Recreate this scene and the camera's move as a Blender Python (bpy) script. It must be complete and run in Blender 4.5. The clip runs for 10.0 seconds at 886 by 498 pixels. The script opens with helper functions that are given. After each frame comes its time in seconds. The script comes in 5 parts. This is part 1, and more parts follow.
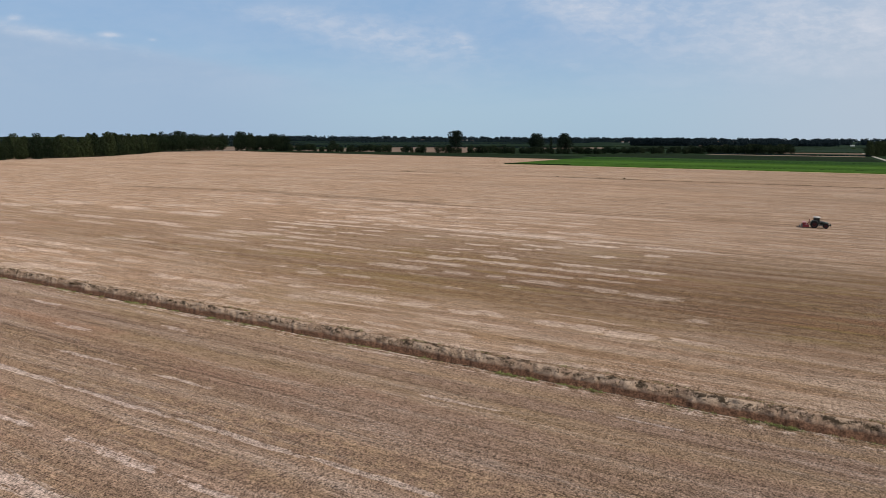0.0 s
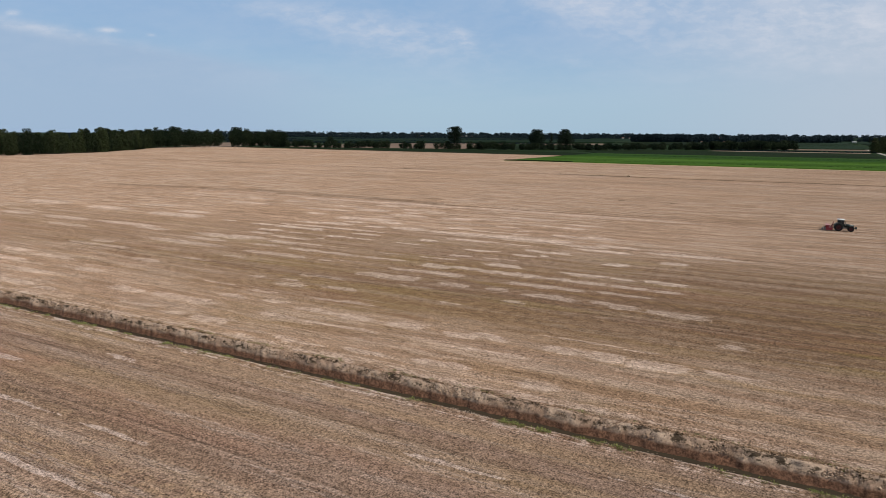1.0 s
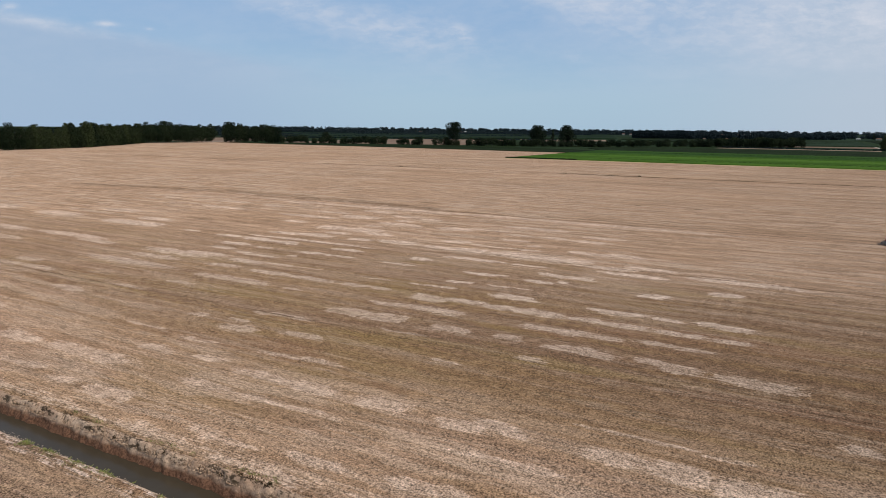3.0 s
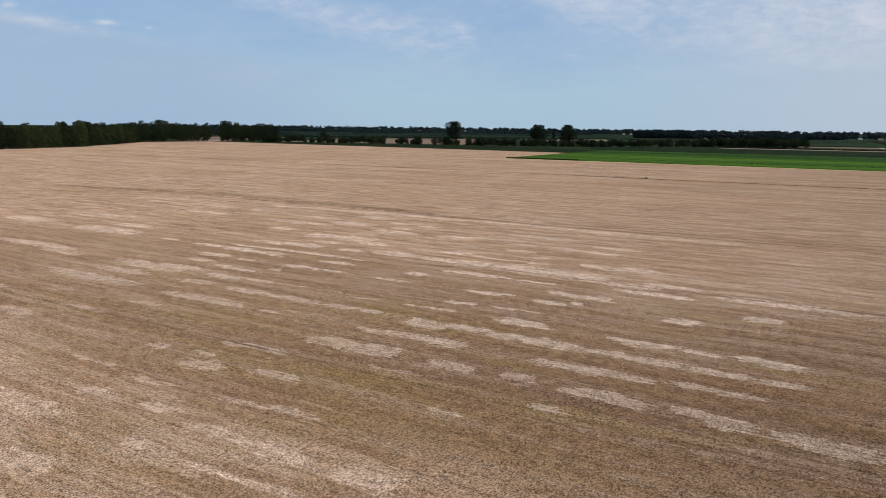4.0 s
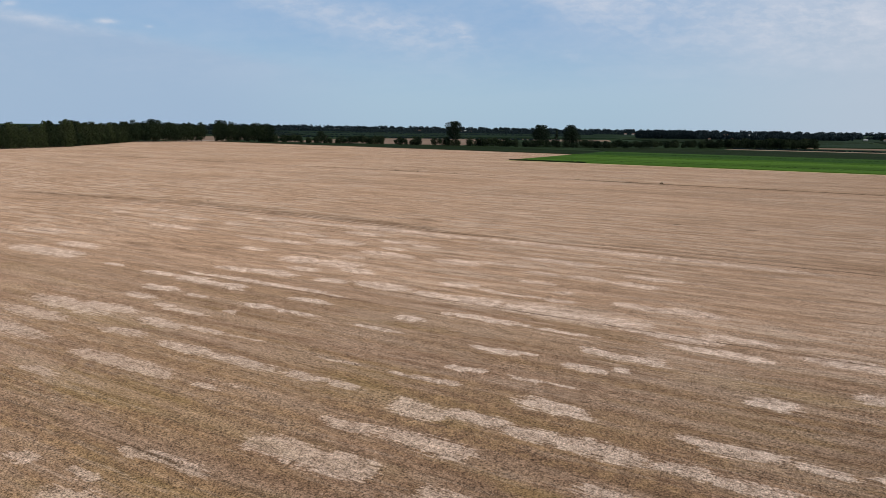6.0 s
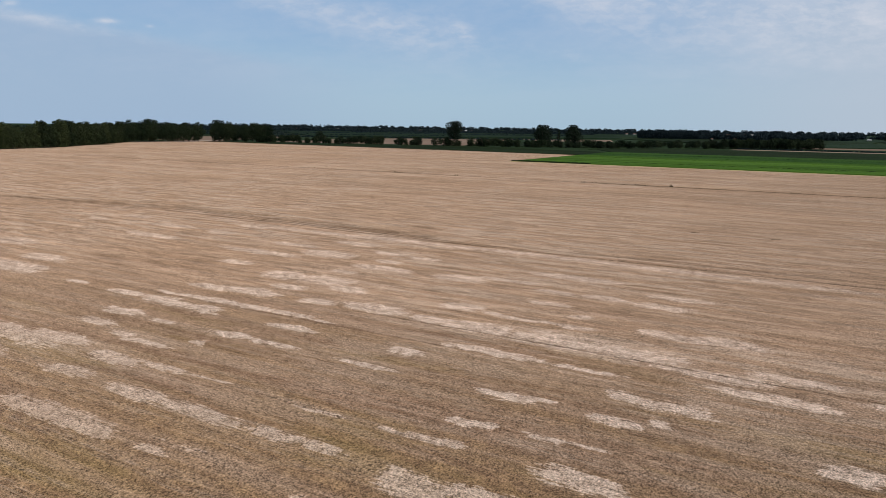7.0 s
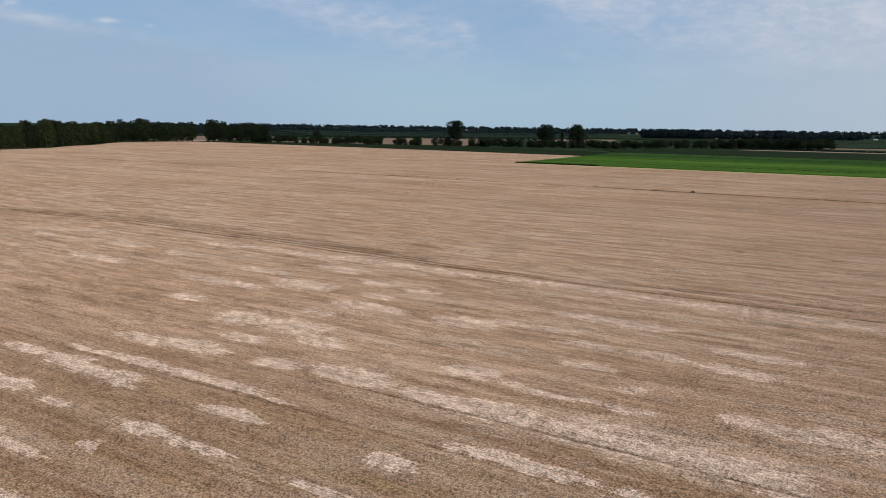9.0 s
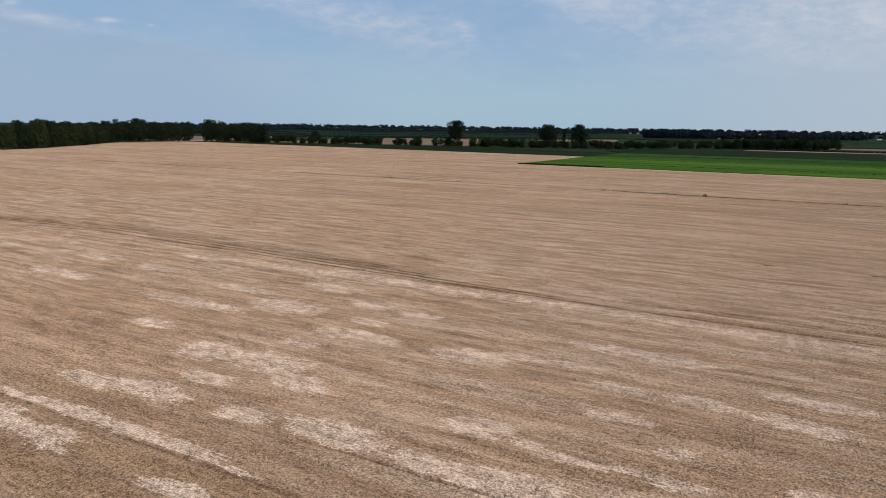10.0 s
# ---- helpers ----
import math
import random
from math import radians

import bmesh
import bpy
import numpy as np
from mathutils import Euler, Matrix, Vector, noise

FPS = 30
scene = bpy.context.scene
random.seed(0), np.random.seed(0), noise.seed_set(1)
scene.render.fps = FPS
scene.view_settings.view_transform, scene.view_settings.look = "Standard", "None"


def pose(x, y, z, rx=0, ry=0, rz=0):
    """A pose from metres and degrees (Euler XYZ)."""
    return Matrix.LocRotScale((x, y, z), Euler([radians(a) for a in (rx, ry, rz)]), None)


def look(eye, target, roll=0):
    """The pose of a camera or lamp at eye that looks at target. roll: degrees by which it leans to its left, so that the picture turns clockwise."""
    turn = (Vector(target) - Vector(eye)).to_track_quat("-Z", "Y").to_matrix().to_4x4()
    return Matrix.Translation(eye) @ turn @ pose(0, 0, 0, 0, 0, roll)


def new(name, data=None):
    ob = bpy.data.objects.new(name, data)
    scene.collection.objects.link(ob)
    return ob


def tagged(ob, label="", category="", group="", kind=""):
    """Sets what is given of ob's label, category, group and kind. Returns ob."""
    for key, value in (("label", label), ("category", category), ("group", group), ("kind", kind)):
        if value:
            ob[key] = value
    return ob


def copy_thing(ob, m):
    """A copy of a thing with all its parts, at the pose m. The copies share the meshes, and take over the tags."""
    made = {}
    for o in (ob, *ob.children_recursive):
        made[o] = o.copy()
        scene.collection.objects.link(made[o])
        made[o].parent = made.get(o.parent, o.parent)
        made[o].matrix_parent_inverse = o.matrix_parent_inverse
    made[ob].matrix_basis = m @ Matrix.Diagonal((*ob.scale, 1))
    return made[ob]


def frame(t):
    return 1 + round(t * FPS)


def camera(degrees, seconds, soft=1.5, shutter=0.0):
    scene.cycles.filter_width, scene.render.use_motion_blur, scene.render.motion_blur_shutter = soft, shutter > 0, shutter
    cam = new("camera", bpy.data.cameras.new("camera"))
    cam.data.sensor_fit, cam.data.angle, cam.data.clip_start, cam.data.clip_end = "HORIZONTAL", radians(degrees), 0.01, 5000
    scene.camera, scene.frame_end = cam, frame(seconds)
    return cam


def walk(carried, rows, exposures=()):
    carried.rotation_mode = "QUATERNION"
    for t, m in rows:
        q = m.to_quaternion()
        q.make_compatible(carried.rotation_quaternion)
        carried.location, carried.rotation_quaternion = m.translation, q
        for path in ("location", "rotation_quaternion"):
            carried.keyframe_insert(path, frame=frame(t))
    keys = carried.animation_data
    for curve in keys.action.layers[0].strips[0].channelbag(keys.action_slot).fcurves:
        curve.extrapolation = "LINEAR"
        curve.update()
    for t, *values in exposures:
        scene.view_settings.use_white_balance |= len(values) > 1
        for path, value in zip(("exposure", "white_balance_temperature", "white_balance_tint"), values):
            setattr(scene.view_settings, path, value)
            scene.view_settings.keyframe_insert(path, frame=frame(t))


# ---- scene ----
cam = camera(70.4, 10.0, soft=0.35)
METRES, EYE, TILT, LEAN, TURN = 100.0, 20.3, 0.0, 0.0, 27.6
ROWS = [
    (0.0, 0.0, 0.0, 0.0, 0.05, -10.19, -0.3),
    (0.5, 0.0029, 0.0502, -0.0006, 0.02, -10.38, -0.32),
    (1.0, 0.0054, 0.1007, -0.0002, 0.0, -10.55, -0.35),
    (1.5, 0.0073, 0.1513, 0.0002, -0.02, -10.7, -0.37),
    (2.0, 0.0088, 0.2018, 0.0008, -0.03, -10.83, -0.43),
    (2.5, 0.0095, 0.2518, 0.0015, -0.06, -10.9, -0.49),
    (4.0, 0.0107, 0.4001, 0.0047, -0.13, -11.02, -0.64),
    (4.5, 0.0111, 0.449, 0.0062, -0.13, -11.04, -0.68),
    (5.0, 0.0113, 0.4981, 0.0078, -0.14, -11.06, -0.72),
    (5.5, 0.0116, 0.5476, 0.0089, -0.14, -11.05, -0.75),
    (7.0, 0.0118, 0.6976, 0.0124, -0.07, -11.08, -0.77),
    (7.5, 0.0117, 0.7477, 0.0129, -0.06, -11.08, -0.75),
    (8.0, 0.0115, 0.7979, 0.0137, -0.04, -11.1, -0.76),
    (8.5, 0.0111, 0.8479, 0.0148, -0.05, -11.13, -0.76),
    (9.0, 0.0108, 0.8985, 0.0153, -0.04, -11.14, -0.75),
    (9.5, 0.0107, 0.9489, 0.0167, -0.03, -11.16, -0.77),
    (10.0, 0.0107, 0.9996, 0.0175, -0.0, -11.16, -0.76),
]
walk(cam, [(t, pose(0, 0, EYE, TILT, LEAN, TURN) @ pose(METRES * x, METRES * y, METRES * z, 90 + pitch, roll, yaw)) for t, x, y, z, yaw, pitch, roll in ROWS],
     exposures=[(0.0, 0.0), (2.5, 0.02), (5.2, 0.01), (7.5, -0.03), (10.0, -0.10)])

# ---------------------------------------------------------------- sky, sun
SUN_FROM = Vector((0.66, -0.12, 0.74)).normalized()

world = bpy.data.worlds.new("sky")
scene.world = world
world.use_nodes = True
wn, wl = world.node_tree.nodes, world.node_tree.links
wn.clear()
w_out = wn.new("ShaderNodeOutputWorld")
w_bg = wn.new("ShaderNodeBackground")
w_bg.inputs["Strength"].default_value = 0.1
w_sky = wn.new("ShaderNodeTexSky")
w_sky.sky_type = "NISHITA"
w_sky.sun_disc = False
w_sky.sun_elevation = math.asin(SUN_FROM.z)
w_sky.sun_rotation = math.atan2(SUN_FROM.x, SUN_FROM.y)
w_sky.altitude = 20
w_sky.air_density = 1.0
w_sky.dust_density = 0.6
w_sky.ozone_density = 1.5


def w_math(op, a, b=None):
    n = wn.new("ShaderNodeMath")
    n.operation = op
    for i, v in enumerate((a, b)):
        if v is None:
            continue
        if isinstance(v, (int, float)):
            n.inputs[i].default_value = v
        else:
            wl.new(v, n.inputs[i])
    return n.outputs[0]


w_co = wn.new("ShaderNodeTexCoord")
w_sep = wn.new("ShaderNodeSeparateXYZ")
wl.new(w_co.outputs["Generated"], w_sep.inputs[0])
w_up = w_math("MAXIMUM", w_math("ADD", w_sep.outputs[2], 0.16), 0.05)
w_cx = w_math("DIVIDE", w_sep.outputs[0], w_up)
w_cy = w_math("DIVIDE", w_sep.outputs[1], w_up)
w_comb = wn.new("ShaderNodeCombineXYZ")
wl.new(w_cx, w_comb.inputs[0])
wl.new(w_cy, w_comb.inputs[1])


def cloud(scale, detail, rough, lo, hi, offset, distort=0.4):
    m = wn.new("ShaderNodeMapping")
    m.inputs["Location"].default_value = offset
    m.inputs["Rotation"].default_value = (0, 0, 0.5)
    m.inputs["Scale"].default_value = (1.0, 1.5, 1.0)
    wl.new(w_comb.outputs[0], m.inputs["Vector"])
    n = wn.new("ShaderNodeTexNoise")
    n.inputs["Scale"].default_value = scale
    n.inputs["Detail"].default_value = detail
    n.inputs["Roughness"].default_value = rough
    n.inputs["Distortion"].default_value = distort
    wl.new(m.outputs[0], n.inputs["Vector"])
    r = wn.new("ShaderNodeMapRange")
    r.interpolation_type = "SMOOTHSTEP"
    r.inputs["From Min"].default_value = lo
    r.inputs["From Max"].default_value = hi
    wl.new(n.outputs["Fac"], r.inputs["Value"])
    return r.outputs[0]


# summer haze, thick at the horizon and thinner above
def w_range(v, lo, hi, a, b):
    r = wn.new("ShaderNodeMapRange")
    r.interpolation_type = "SMOOTHSTEP"
    wl.new(v, r.inputs["Value"])
    for key, x in (("From Min", lo), ("From Max", hi), ("To Min", a), ("To Max", b)):
        r.inputs[key].default_value = x
    return r.outputs[0]


def w_blend(fac, a, b):
    n = wn.new("ShaderNodeMix")
    n.data_type = "RGBA"
    wl.new(fac, n.inputs["Factor"])
    wl.new(a, n.inputs[6])
    if isinstance(b, tuple):
        n.inputs[7].default_value = b
    else:
        wl.new(b, n.inputs[7])
    return n.outputs[2]


def w_const(c):
    n = wn.new("ShaderNodeRGB")
    n.outputs[0].default_value = c
    return n.outputs[0]


w_air = w_blend(w_range(w_sep.outputs[2], 0.03, 0.17, 0.0, 1.0), w_const((3.70, 5.25, 6.70, 1)), (2.75, 4.35, 6.60, 1))
w_air = w_blend(w_range(w_sep.outputs[2], 0.20, 0.55, 0.0, 1.0), w_air, (3.10, 3.75, 4.70, 1))
w_haze = w_blend(w_range(w_sep.outputs[2], 0.16, 0.60, 0.92, 0.70), w_sky.outputs[0], w_air)
# high cloud: thin all over, gathered into a few banks north of the field
w_side = w_math("ADD", w_math("MULTIPLY", w_sep.outputs[0], 0.886), w_math("MULTIPLY", w_sep.outputs[1], 0.463))
w_ahead = w_math("MAXIMUM", w_math("SUBTRACT", w_math("MULTIPLY", w_sep.outputs[1], 0.886), w_math("MULTIPLY", w_sep.outputs[0], 0.463)), 0.08)
w_u, w_v = w_math("DIVIDE", w_side, w_ahead), w_math("DIVIDE", w_sep.outputs[2], w_ahead)
w_low = w_range(w_sep.outputs[2], 0.02, 0.09, 0.0, 1.0)
# a grey-lilac sheet to the north-west with a slanting upper edge, warm haze to the north-east
w_slant = w_math("SUBTRACT", w_math("SUBTRACT", 0.060, w_math("MULTIPLY", w_u, 0.165)), w_v)
w_sheet = w_math("MULTIPLY", w_range(w_slant, -0.006, 0.022, 0.0, 0.80), w_range(w_u, -0.42, -0.02, 1.0, 0.0))
w_haze = w_blend(w_sheet, w_haze, (3.42, 4.60, 6.30, 1))
w_warm = w_math("MULTIPLY", w_range(w_u, 0.18, 0.75, 0.0, 0.80), w_range(w_v, 0.12, 0.30, 1.0, 0.5))
w_haze = w_blend(w_warm, w_haze, (4.75, 5.45, 6.45, 1))
w_veil = cloud(0.55, 6, 0.55, 0.42, 0.62, (3.1, 1.7, 0), 0.3)
w_flat = wn.new("ShaderNodeCombineXYZ")
wl.new(w_u, w_flat.inputs[0])
wl.new(w_math("MULTIPLY", w_v, 2.4), w_flat.inputs[1])


def curds(scale, detail, rough, lo, hi):
    n = wn.new("ShaderNodeTexNoise")
    for key, x in (("Scale", scale), ("Detail", detail), ("Roughness", rough), ("Distortion", 0.25)):
        n.inputs[key].default_value = x
    wl.new(w_flat.outputs[0], n.inputs["Vector"])
    return w_range(n.outputs["Fac"], lo, hi, 0.0, 1.0)


w_wisp = curds(7.0, 9, 0.62, 0.36, 0.72)
w_lump = curds(32.0, 7, 0.62, 0.40, 0.64)
w_wisp = w_math("ADD", w_math("MULTIPLY", w_wisp, 0.75), w_math("MULTIPLY", w_lump, 0.46))
w_fac = w_math("ADD", w_math("MULTIPLY", w_veil, 0.10), w_math("MULTIPLY", w_wisp, 0.06))
w_puff = w_math("ADD", w_math("MULTIPLY", w_wisp, 0.85), 0.22)
BANKS = [  # side, height, breadth, depth, slope, strength
    (0.60, 0.165, 0.24, 0.060, 0.0, 0.80), (0.24, 0.195, 0.16, 0.022, -0.05, 0.50), (0.26, 0.155, 0.10, 0.020, -0.20, 0.30),
    (-0.08, 0.145, 0.13, 0.030, -0.16, 0.55), (-0.24, 0.178, 0.09, 0.012, -0.10, 0.30), (-0.62, 0.152, 0.14, 0.009, -0.17, 0.50),
    (0.030, 0.140, 0.020, 0.013, -0.45, 0.55), (0.20, 0.108, 0.022, 0.008, -0.2, 0.22),
    (-0.445, 0.143, 0.006, 0.0022, 0.0, 0.5), (-0.510, 0.1495, 0.016, 0.0038, -0.04, 0.9), (-0.653, 0.174, 0.011, 0.004, 0.0, 0.8),
]
for bu, bv, ru, rv, slope, strong in BANKS:
    du = w_math("SUBTRACT", w_u, bu)
    dv = w_math("SUBTRACT", w_math("SUBTRACT", w_v, bv), w_math("MULTIPLY", du, slope))
    r2 = w_math("ADD", w_math("POWER", w_math("DIVIDE", du, ru), 2.0), w_math("POWER", w_math("DIVIDE", dv, rv), 2.0))
    bank = w_math("POWER", 2.718, w_math("MULTIPLY", r2, -1.0))
    w_fac = w_math("ADD", w_fac, w_math("MULTIPLY", w_math("MULTIPLY", bank, strong), w_puff))
w_fac = w_math("MINIMUM", w_math("MULTIPLY", w_fac, w_low), 0.9)
wl.new(w_blend(w_fac, w_haze, (6.1, 6.5, 7.4, 1)), w_bg.inputs["Color"])
wl.new(w_bg.outputs[0], w_out.inputs["Surface"])

sun_data = bpy.data.lights.new("sun", "SUN")
sun_data.energy = 3.1
sun_data.angle = radians(0.6)
sun_data.color = (1.0, 0.945, 0.87)
sun = new("sun", sun_data)
sun.matrix_world = look((0, 0, 300), Vector((0, 0, 300)) - SUN_FROM)


# ---------------------------------------------------------------- materials
class Nodes:
    """A node material with short words for its nodes."""

    def __init__(self, name, rough=0.9, spec=0.25, metal=0.0):
        self.mat = bpy.data.materials.new(name)
        self.mat.use_nodes = True
        self.n, self.l = self.mat.node_tree.nodes, self.mat.node_tree.links
        self.bsdf = self.n["Principled BSDF"]
        self.bsdf.inputs["Roughness"].default_value = rough
        self.bsdf.inputs["Specular IOR Level"].default_value = spec
        self.bsdf.inputs["Metallic"].default_value = metal
        self.co = self.n.new("ShaderNodeTexCoord").outputs["Object"]

    def put(self, sock, v):
        if isinstance(v, (int, float)):
            sock.default_value = v
        elif isinstance(v, (tuple, list)):
            sock.default_value = (*v, 1) if len(v) == 3 and sock.type == "RGBA" else v
        else:
            self.l.new(v, sock)

    def math(self, op, a, b=0.0, c=None):
        n = self.n.new("ShaderNodeMath")
        n.operation = op
        self.put(n.inputs[0], a)
        self.put(n.inputs[1], b)
        if c is not None:
            self.put(n.inputs[2], c)
        return n.outputs[0]

    def noise(self, scale, detail=4, rough=0.55, squash=(1, 1, 1), shift=(0, 0, 0), distort=0.0):
        m = self.n.new("ShaderNodeMapping")
        m.inputs["Scale"].default_value = squash
        m.inputs["Location"].default_value = shift
        self.l.new(self.co, m.inputs["Vector"])
        n = self.n.new("ShaderNodeTexNoise")
        n.inputs["Scale"].default_value = scale
        n.inputs["Detail"].default_value = detail
        n.inputs["Roughness"].default_value = rough
        n.inputs["Distortion"].default_value = distort
        self.l.new(m.outputs[0], n.inputs["Vector"])
        return n.outputs["Fac"]

    def ramp(self, v, lo, hi, a=0.0, b=1.0, smooth=True):
        r = self.n.new("ShaderNodeMapRange")
        r.interpolation_type = "SMOOTHSTEP" if smooth else "LINEAR"
        self.put(r.inputs["Value"], v)
        for key, x in (("From Min", lo), ("From Max", hi), ("To Min", a), ("To Max", b)):
            r.inputs[key].default_value = x
        return r.outputs[0]

    def mix(self, fac, a, b, blend="MIX"):
        n = self.n.new("ShaderNodeMix")
        n.data_type = "RGBA"
        n.blend_type = blend
        self.put(n.inputs["Factor"], fac)
        self.put(n.inputs[6], a)
        self.put(n.inputs[7], b)
        return n.outputs[2]

    def attr(self, name):
        n = self.n.new("ShaderNodeAttribute")
        n.attribute_name = name
        return n.outputs["Fac"]

    def grey(self, v):
        n = self.n.new("ShaderNodeCombineColor")
        for i in range(3):
            self.put(n.inputs[i], v)
        return n.outputs[0]

    def random(self):
        return self.n.new("ShaderNodeObjectInfo").outputs["Random"]

    def island(self):
        return self.n.new("ShaderNodeNewGeometry").outputs["Random Per Island"]

    def colour(self, c):
        self.put(self.bsdf.inputs["Base Color"], c)
        return self

    def bump(self, height, strength, distance):
        b = self.n.new("ShaderNodeBump")
        b.inputs["Strength"].default_value = strength
        b.inputs["Distance"].default_value = distance
        self.put(b.inputs["Height"], height)
        self.l.new(b.outputs[0], self.bsdf.inputs["Normal"])
        return self


def stubble_material():
    """Harvested stubble: swaths, drill rows, chaff and wheel ruts."""
    m = Nodes("stubble", rough=0.95, spec=0.0)
    m.bsdf.inputs["Diffuse Roughness"].default_value = 0.5
    swath = m.ramp(m.noise(1.0, 3, 0.5, (0.010, 0.20, 1), (3, 1, 0)), 0.42, 0.58)
    swath = m.math("MULTIPLY", swath, m.attr("gold"))
    broad = m.noise(1.0, 2, 0.5, (0.012, 0.03, 1), (7, 2, 0))
    rows = m.noise(1.0, 5, 0.6, (0.06, 2.4, 1), (0, 5, 0))
    strip = m.noise(1.0, 5, 0.62, (0.030, 0.75, 1), (11, 5, 0))
    comb = m.noise(1.0, 4, 0.6, (0.45, 5.5, 1), (1, 9, 0))
    clump = m.noise(0.9, 5, 0.6)
    grain = m.noise(4.2, 4, 0.66, (1.0, 0.85, 1))
    speck = m.noise(10.0, 4, 0.72, (1.0, 0.9, 1))
    drill = m.noise(1.0, 3, 0.6, (0.25, 4.6, 1), (6, 2, 0))
    pale = m.attr("chaff")
    far = m.attr("straw_sun")
    rut = m.attr("rut")
    soil = m.mix(swath, (0.262, 0.157, 0.095), (0.280, 0.169, 0.089))
    soil = m.mix(m.ramp(broad, 0.40, 0.62), soil, (0.240, 0.143, 0.086))
    soil = m.mix(m.ramp(clump, 0.40, 0.62), soil, m.mix(swath, (0.297, 0.182, 0.116), (0.316, 0.194, 0.102)))
    # cloud shade on the eastern ground, painted in as a darker soil tint
    soil = m.mix(m.attr("east_shade"), soil, (0.82, 0.80, 0.755, 1.0), "MULTIPLY")
    # olive and russet tinges in long patches
    olive = m.ramp(m.noise(1.0, 4, 0.6, (0.030, 0.16, 1), (13, 4, 0)), 0.50, 0.66, 0.0, 0.75)
    soil = m.mix(m.math("MULTIPLY", olive, m.ramp(m.attr("near"), 0.0, 1.0, 1.0, 0.3)), soil, (0.272, 0.178, 0.072))
    russet = m.ramp(m.noise(1.0, 4, 0.6, (0.022, 0.12, 1), (2, 17, 0)), 0.52, 0.68, 0.0, 0.7)
    soil = m.mix(russet, soil, (0.272, 0.145, 0.084))
    lane = m.attr("lane")
    soil = m.mix(m.math("MULTIPLY", lane, m.ramp(strip, 0.34, 0.54, 0.0, 0.7)), soil, (0.366, 0.240, 0.156))
    bands = m.noise(1.0, 6, 0.72, (0.032, 0.40, 1), (2, 3, 0))
    straw_sun = m.mix(m.ramp(bands, 0.40, 0.60), (0.370, 0.237, 0.150), (0.505, 0.335, 0.220))
    straw_sun = m.mix(m.math("MULTIPLY", m.ramp(strip, 0.42, 0.60), 0.5), straw_sun, (0.480, 0.330, 0.228))
    base = m.mix(far, soil, straw_sun)
    # faint paler streaks along the passes
    faint = m.math("MULTIPLY", m.ramp(strip, 0.49, 0.62), m.ramp(comb, 0.42, 0.58))
    base = m.mix(m.math("MULTIPLY", faint, 0.42), base, (0.46, 0.338, 0.248))
    # broken pale strokes over the paler straw
    stroke = m.noise(1.0, 6, 0.72, (0.055, 0.46, 1), (5, 14, 0))
    stroke = m.math("MULTIPLY", m.ramp(stroke, 0.49, 0.56), m.ramp(m.noise(1.0, 2, 0.5, (0.012, 0.02, 1), (1, 6, 0)), 0.34, 0.54))
    base = m.mix(m.math("MULTIPLY", m.math("MULTIPLY", stroke, m.math("POWER", far, 0.7)), 0.80), base, (0.545, 0.400, 0.292))
    # chaff with a ragged, combed edge
    edge = m.math("MULTIPLY", m.math("SUBTRACT", grain, 0.5), 0.8)
    edge = m.math("ADD", edge, m.math("MULTIPLY", m.math("SUBTRACT", clump, 0.5), 1.2))
    edge = m.math("ADD", edge, m.math("MULTIPLY", m.math("SUBTRACT", comb, 0.5), 1.6))
    edge = m.math("ADD", edge, m.math("MULTIPLY", m.math("SUBTRACT", drill, 0.5), 1.7))
    lies = m.ramp(m.math("ADD", pale, edge), 0.41, 0.60)
    lies = m.math("MULTIPLY", lies, m.ramp(pale, 0.03, 0.35))
    # thin straw spread round the thicker chaff
    spread = m.math("MULTIPLY", m.ramp(pale, 0.02, 0.70), m.math("MAXIMUM", m.ramp(far, 0.25, 1.0, 0.0, 0.75), m.attr("loose")))
    base = m.mix(spread, base, (0.550, 0.388, 0.277))
    base = m.mix(m.math("MULTIPLY", lies, m.attr("fresh")), base, m.mix(m.ramp(clump, 0.4, 0.6), (0.585, 0.428, 0.322), (0.700, 0.535, 0.418)))
    # rows, ruts and grain
    base = m.mix(m.math("MULTIPLY", rut, 0.92), base, (0.112, 0.068, 0.040))
    near = m.attr("near")
    # the near field is paler and greyer
    base = m.mix(near, base, (1.12, 1.175, 1.29, 1.0), "MULTIPLY")
    val = m.math("ADD", m.ramp(rows, 0.38, 0.62, -0.05, 0.05, False), m.ramp(clump, 0.36, 0.64, -0.11, 0.11, False))
    val = m.math("MULTIPLY", val, m.ramp(near, 0.0, 1.0, 1.0, 0.45))
    val = m.math("ADD", m.math("ADD", val, 1.0), m.ramp(grain, 0.36, 0.64, -0.44, 0.44, False))
    val = m.math("ADD", val, m.ramp(speck, 0.38, 0.62, -0.66, 0.66, False))
    val = m.math("ADD", val, m.ramp(drill, 0.38, 0.62, -0.06, 0.06, False))
    # long straight drill rows, plainest on the near field
    row = m.noise(1.0, 3, 0.6, (0.006, 1.7, 1), (3, 4, 0))
    val = m.math("ADD", val, m.math("MULTIPLY", m.ramp(row, 0.36, 0.64, -0.15, 0.15, False), m.ramp(near, 0.0, 1.0, 0.25, 1.0)))
    sown = m.noise(1.0, 2, 0.5, (0.010, 2.1, 1), (9, 1, 0))
    sown = m.ramp(m.math("ABSOLUTE", m.math("SUBTRACT", sown, 0.5)), 0.0, 0.035, 1.0, 0.0)
    val = m.math("SUBTRACT", val, m.math("MULTIPLY", m.math("MULTIPLY", sown, m.ramp(grain, 0.38, 0.56)), m.ramp(near, 0.0, 1.0, 0.17, 0.30)))
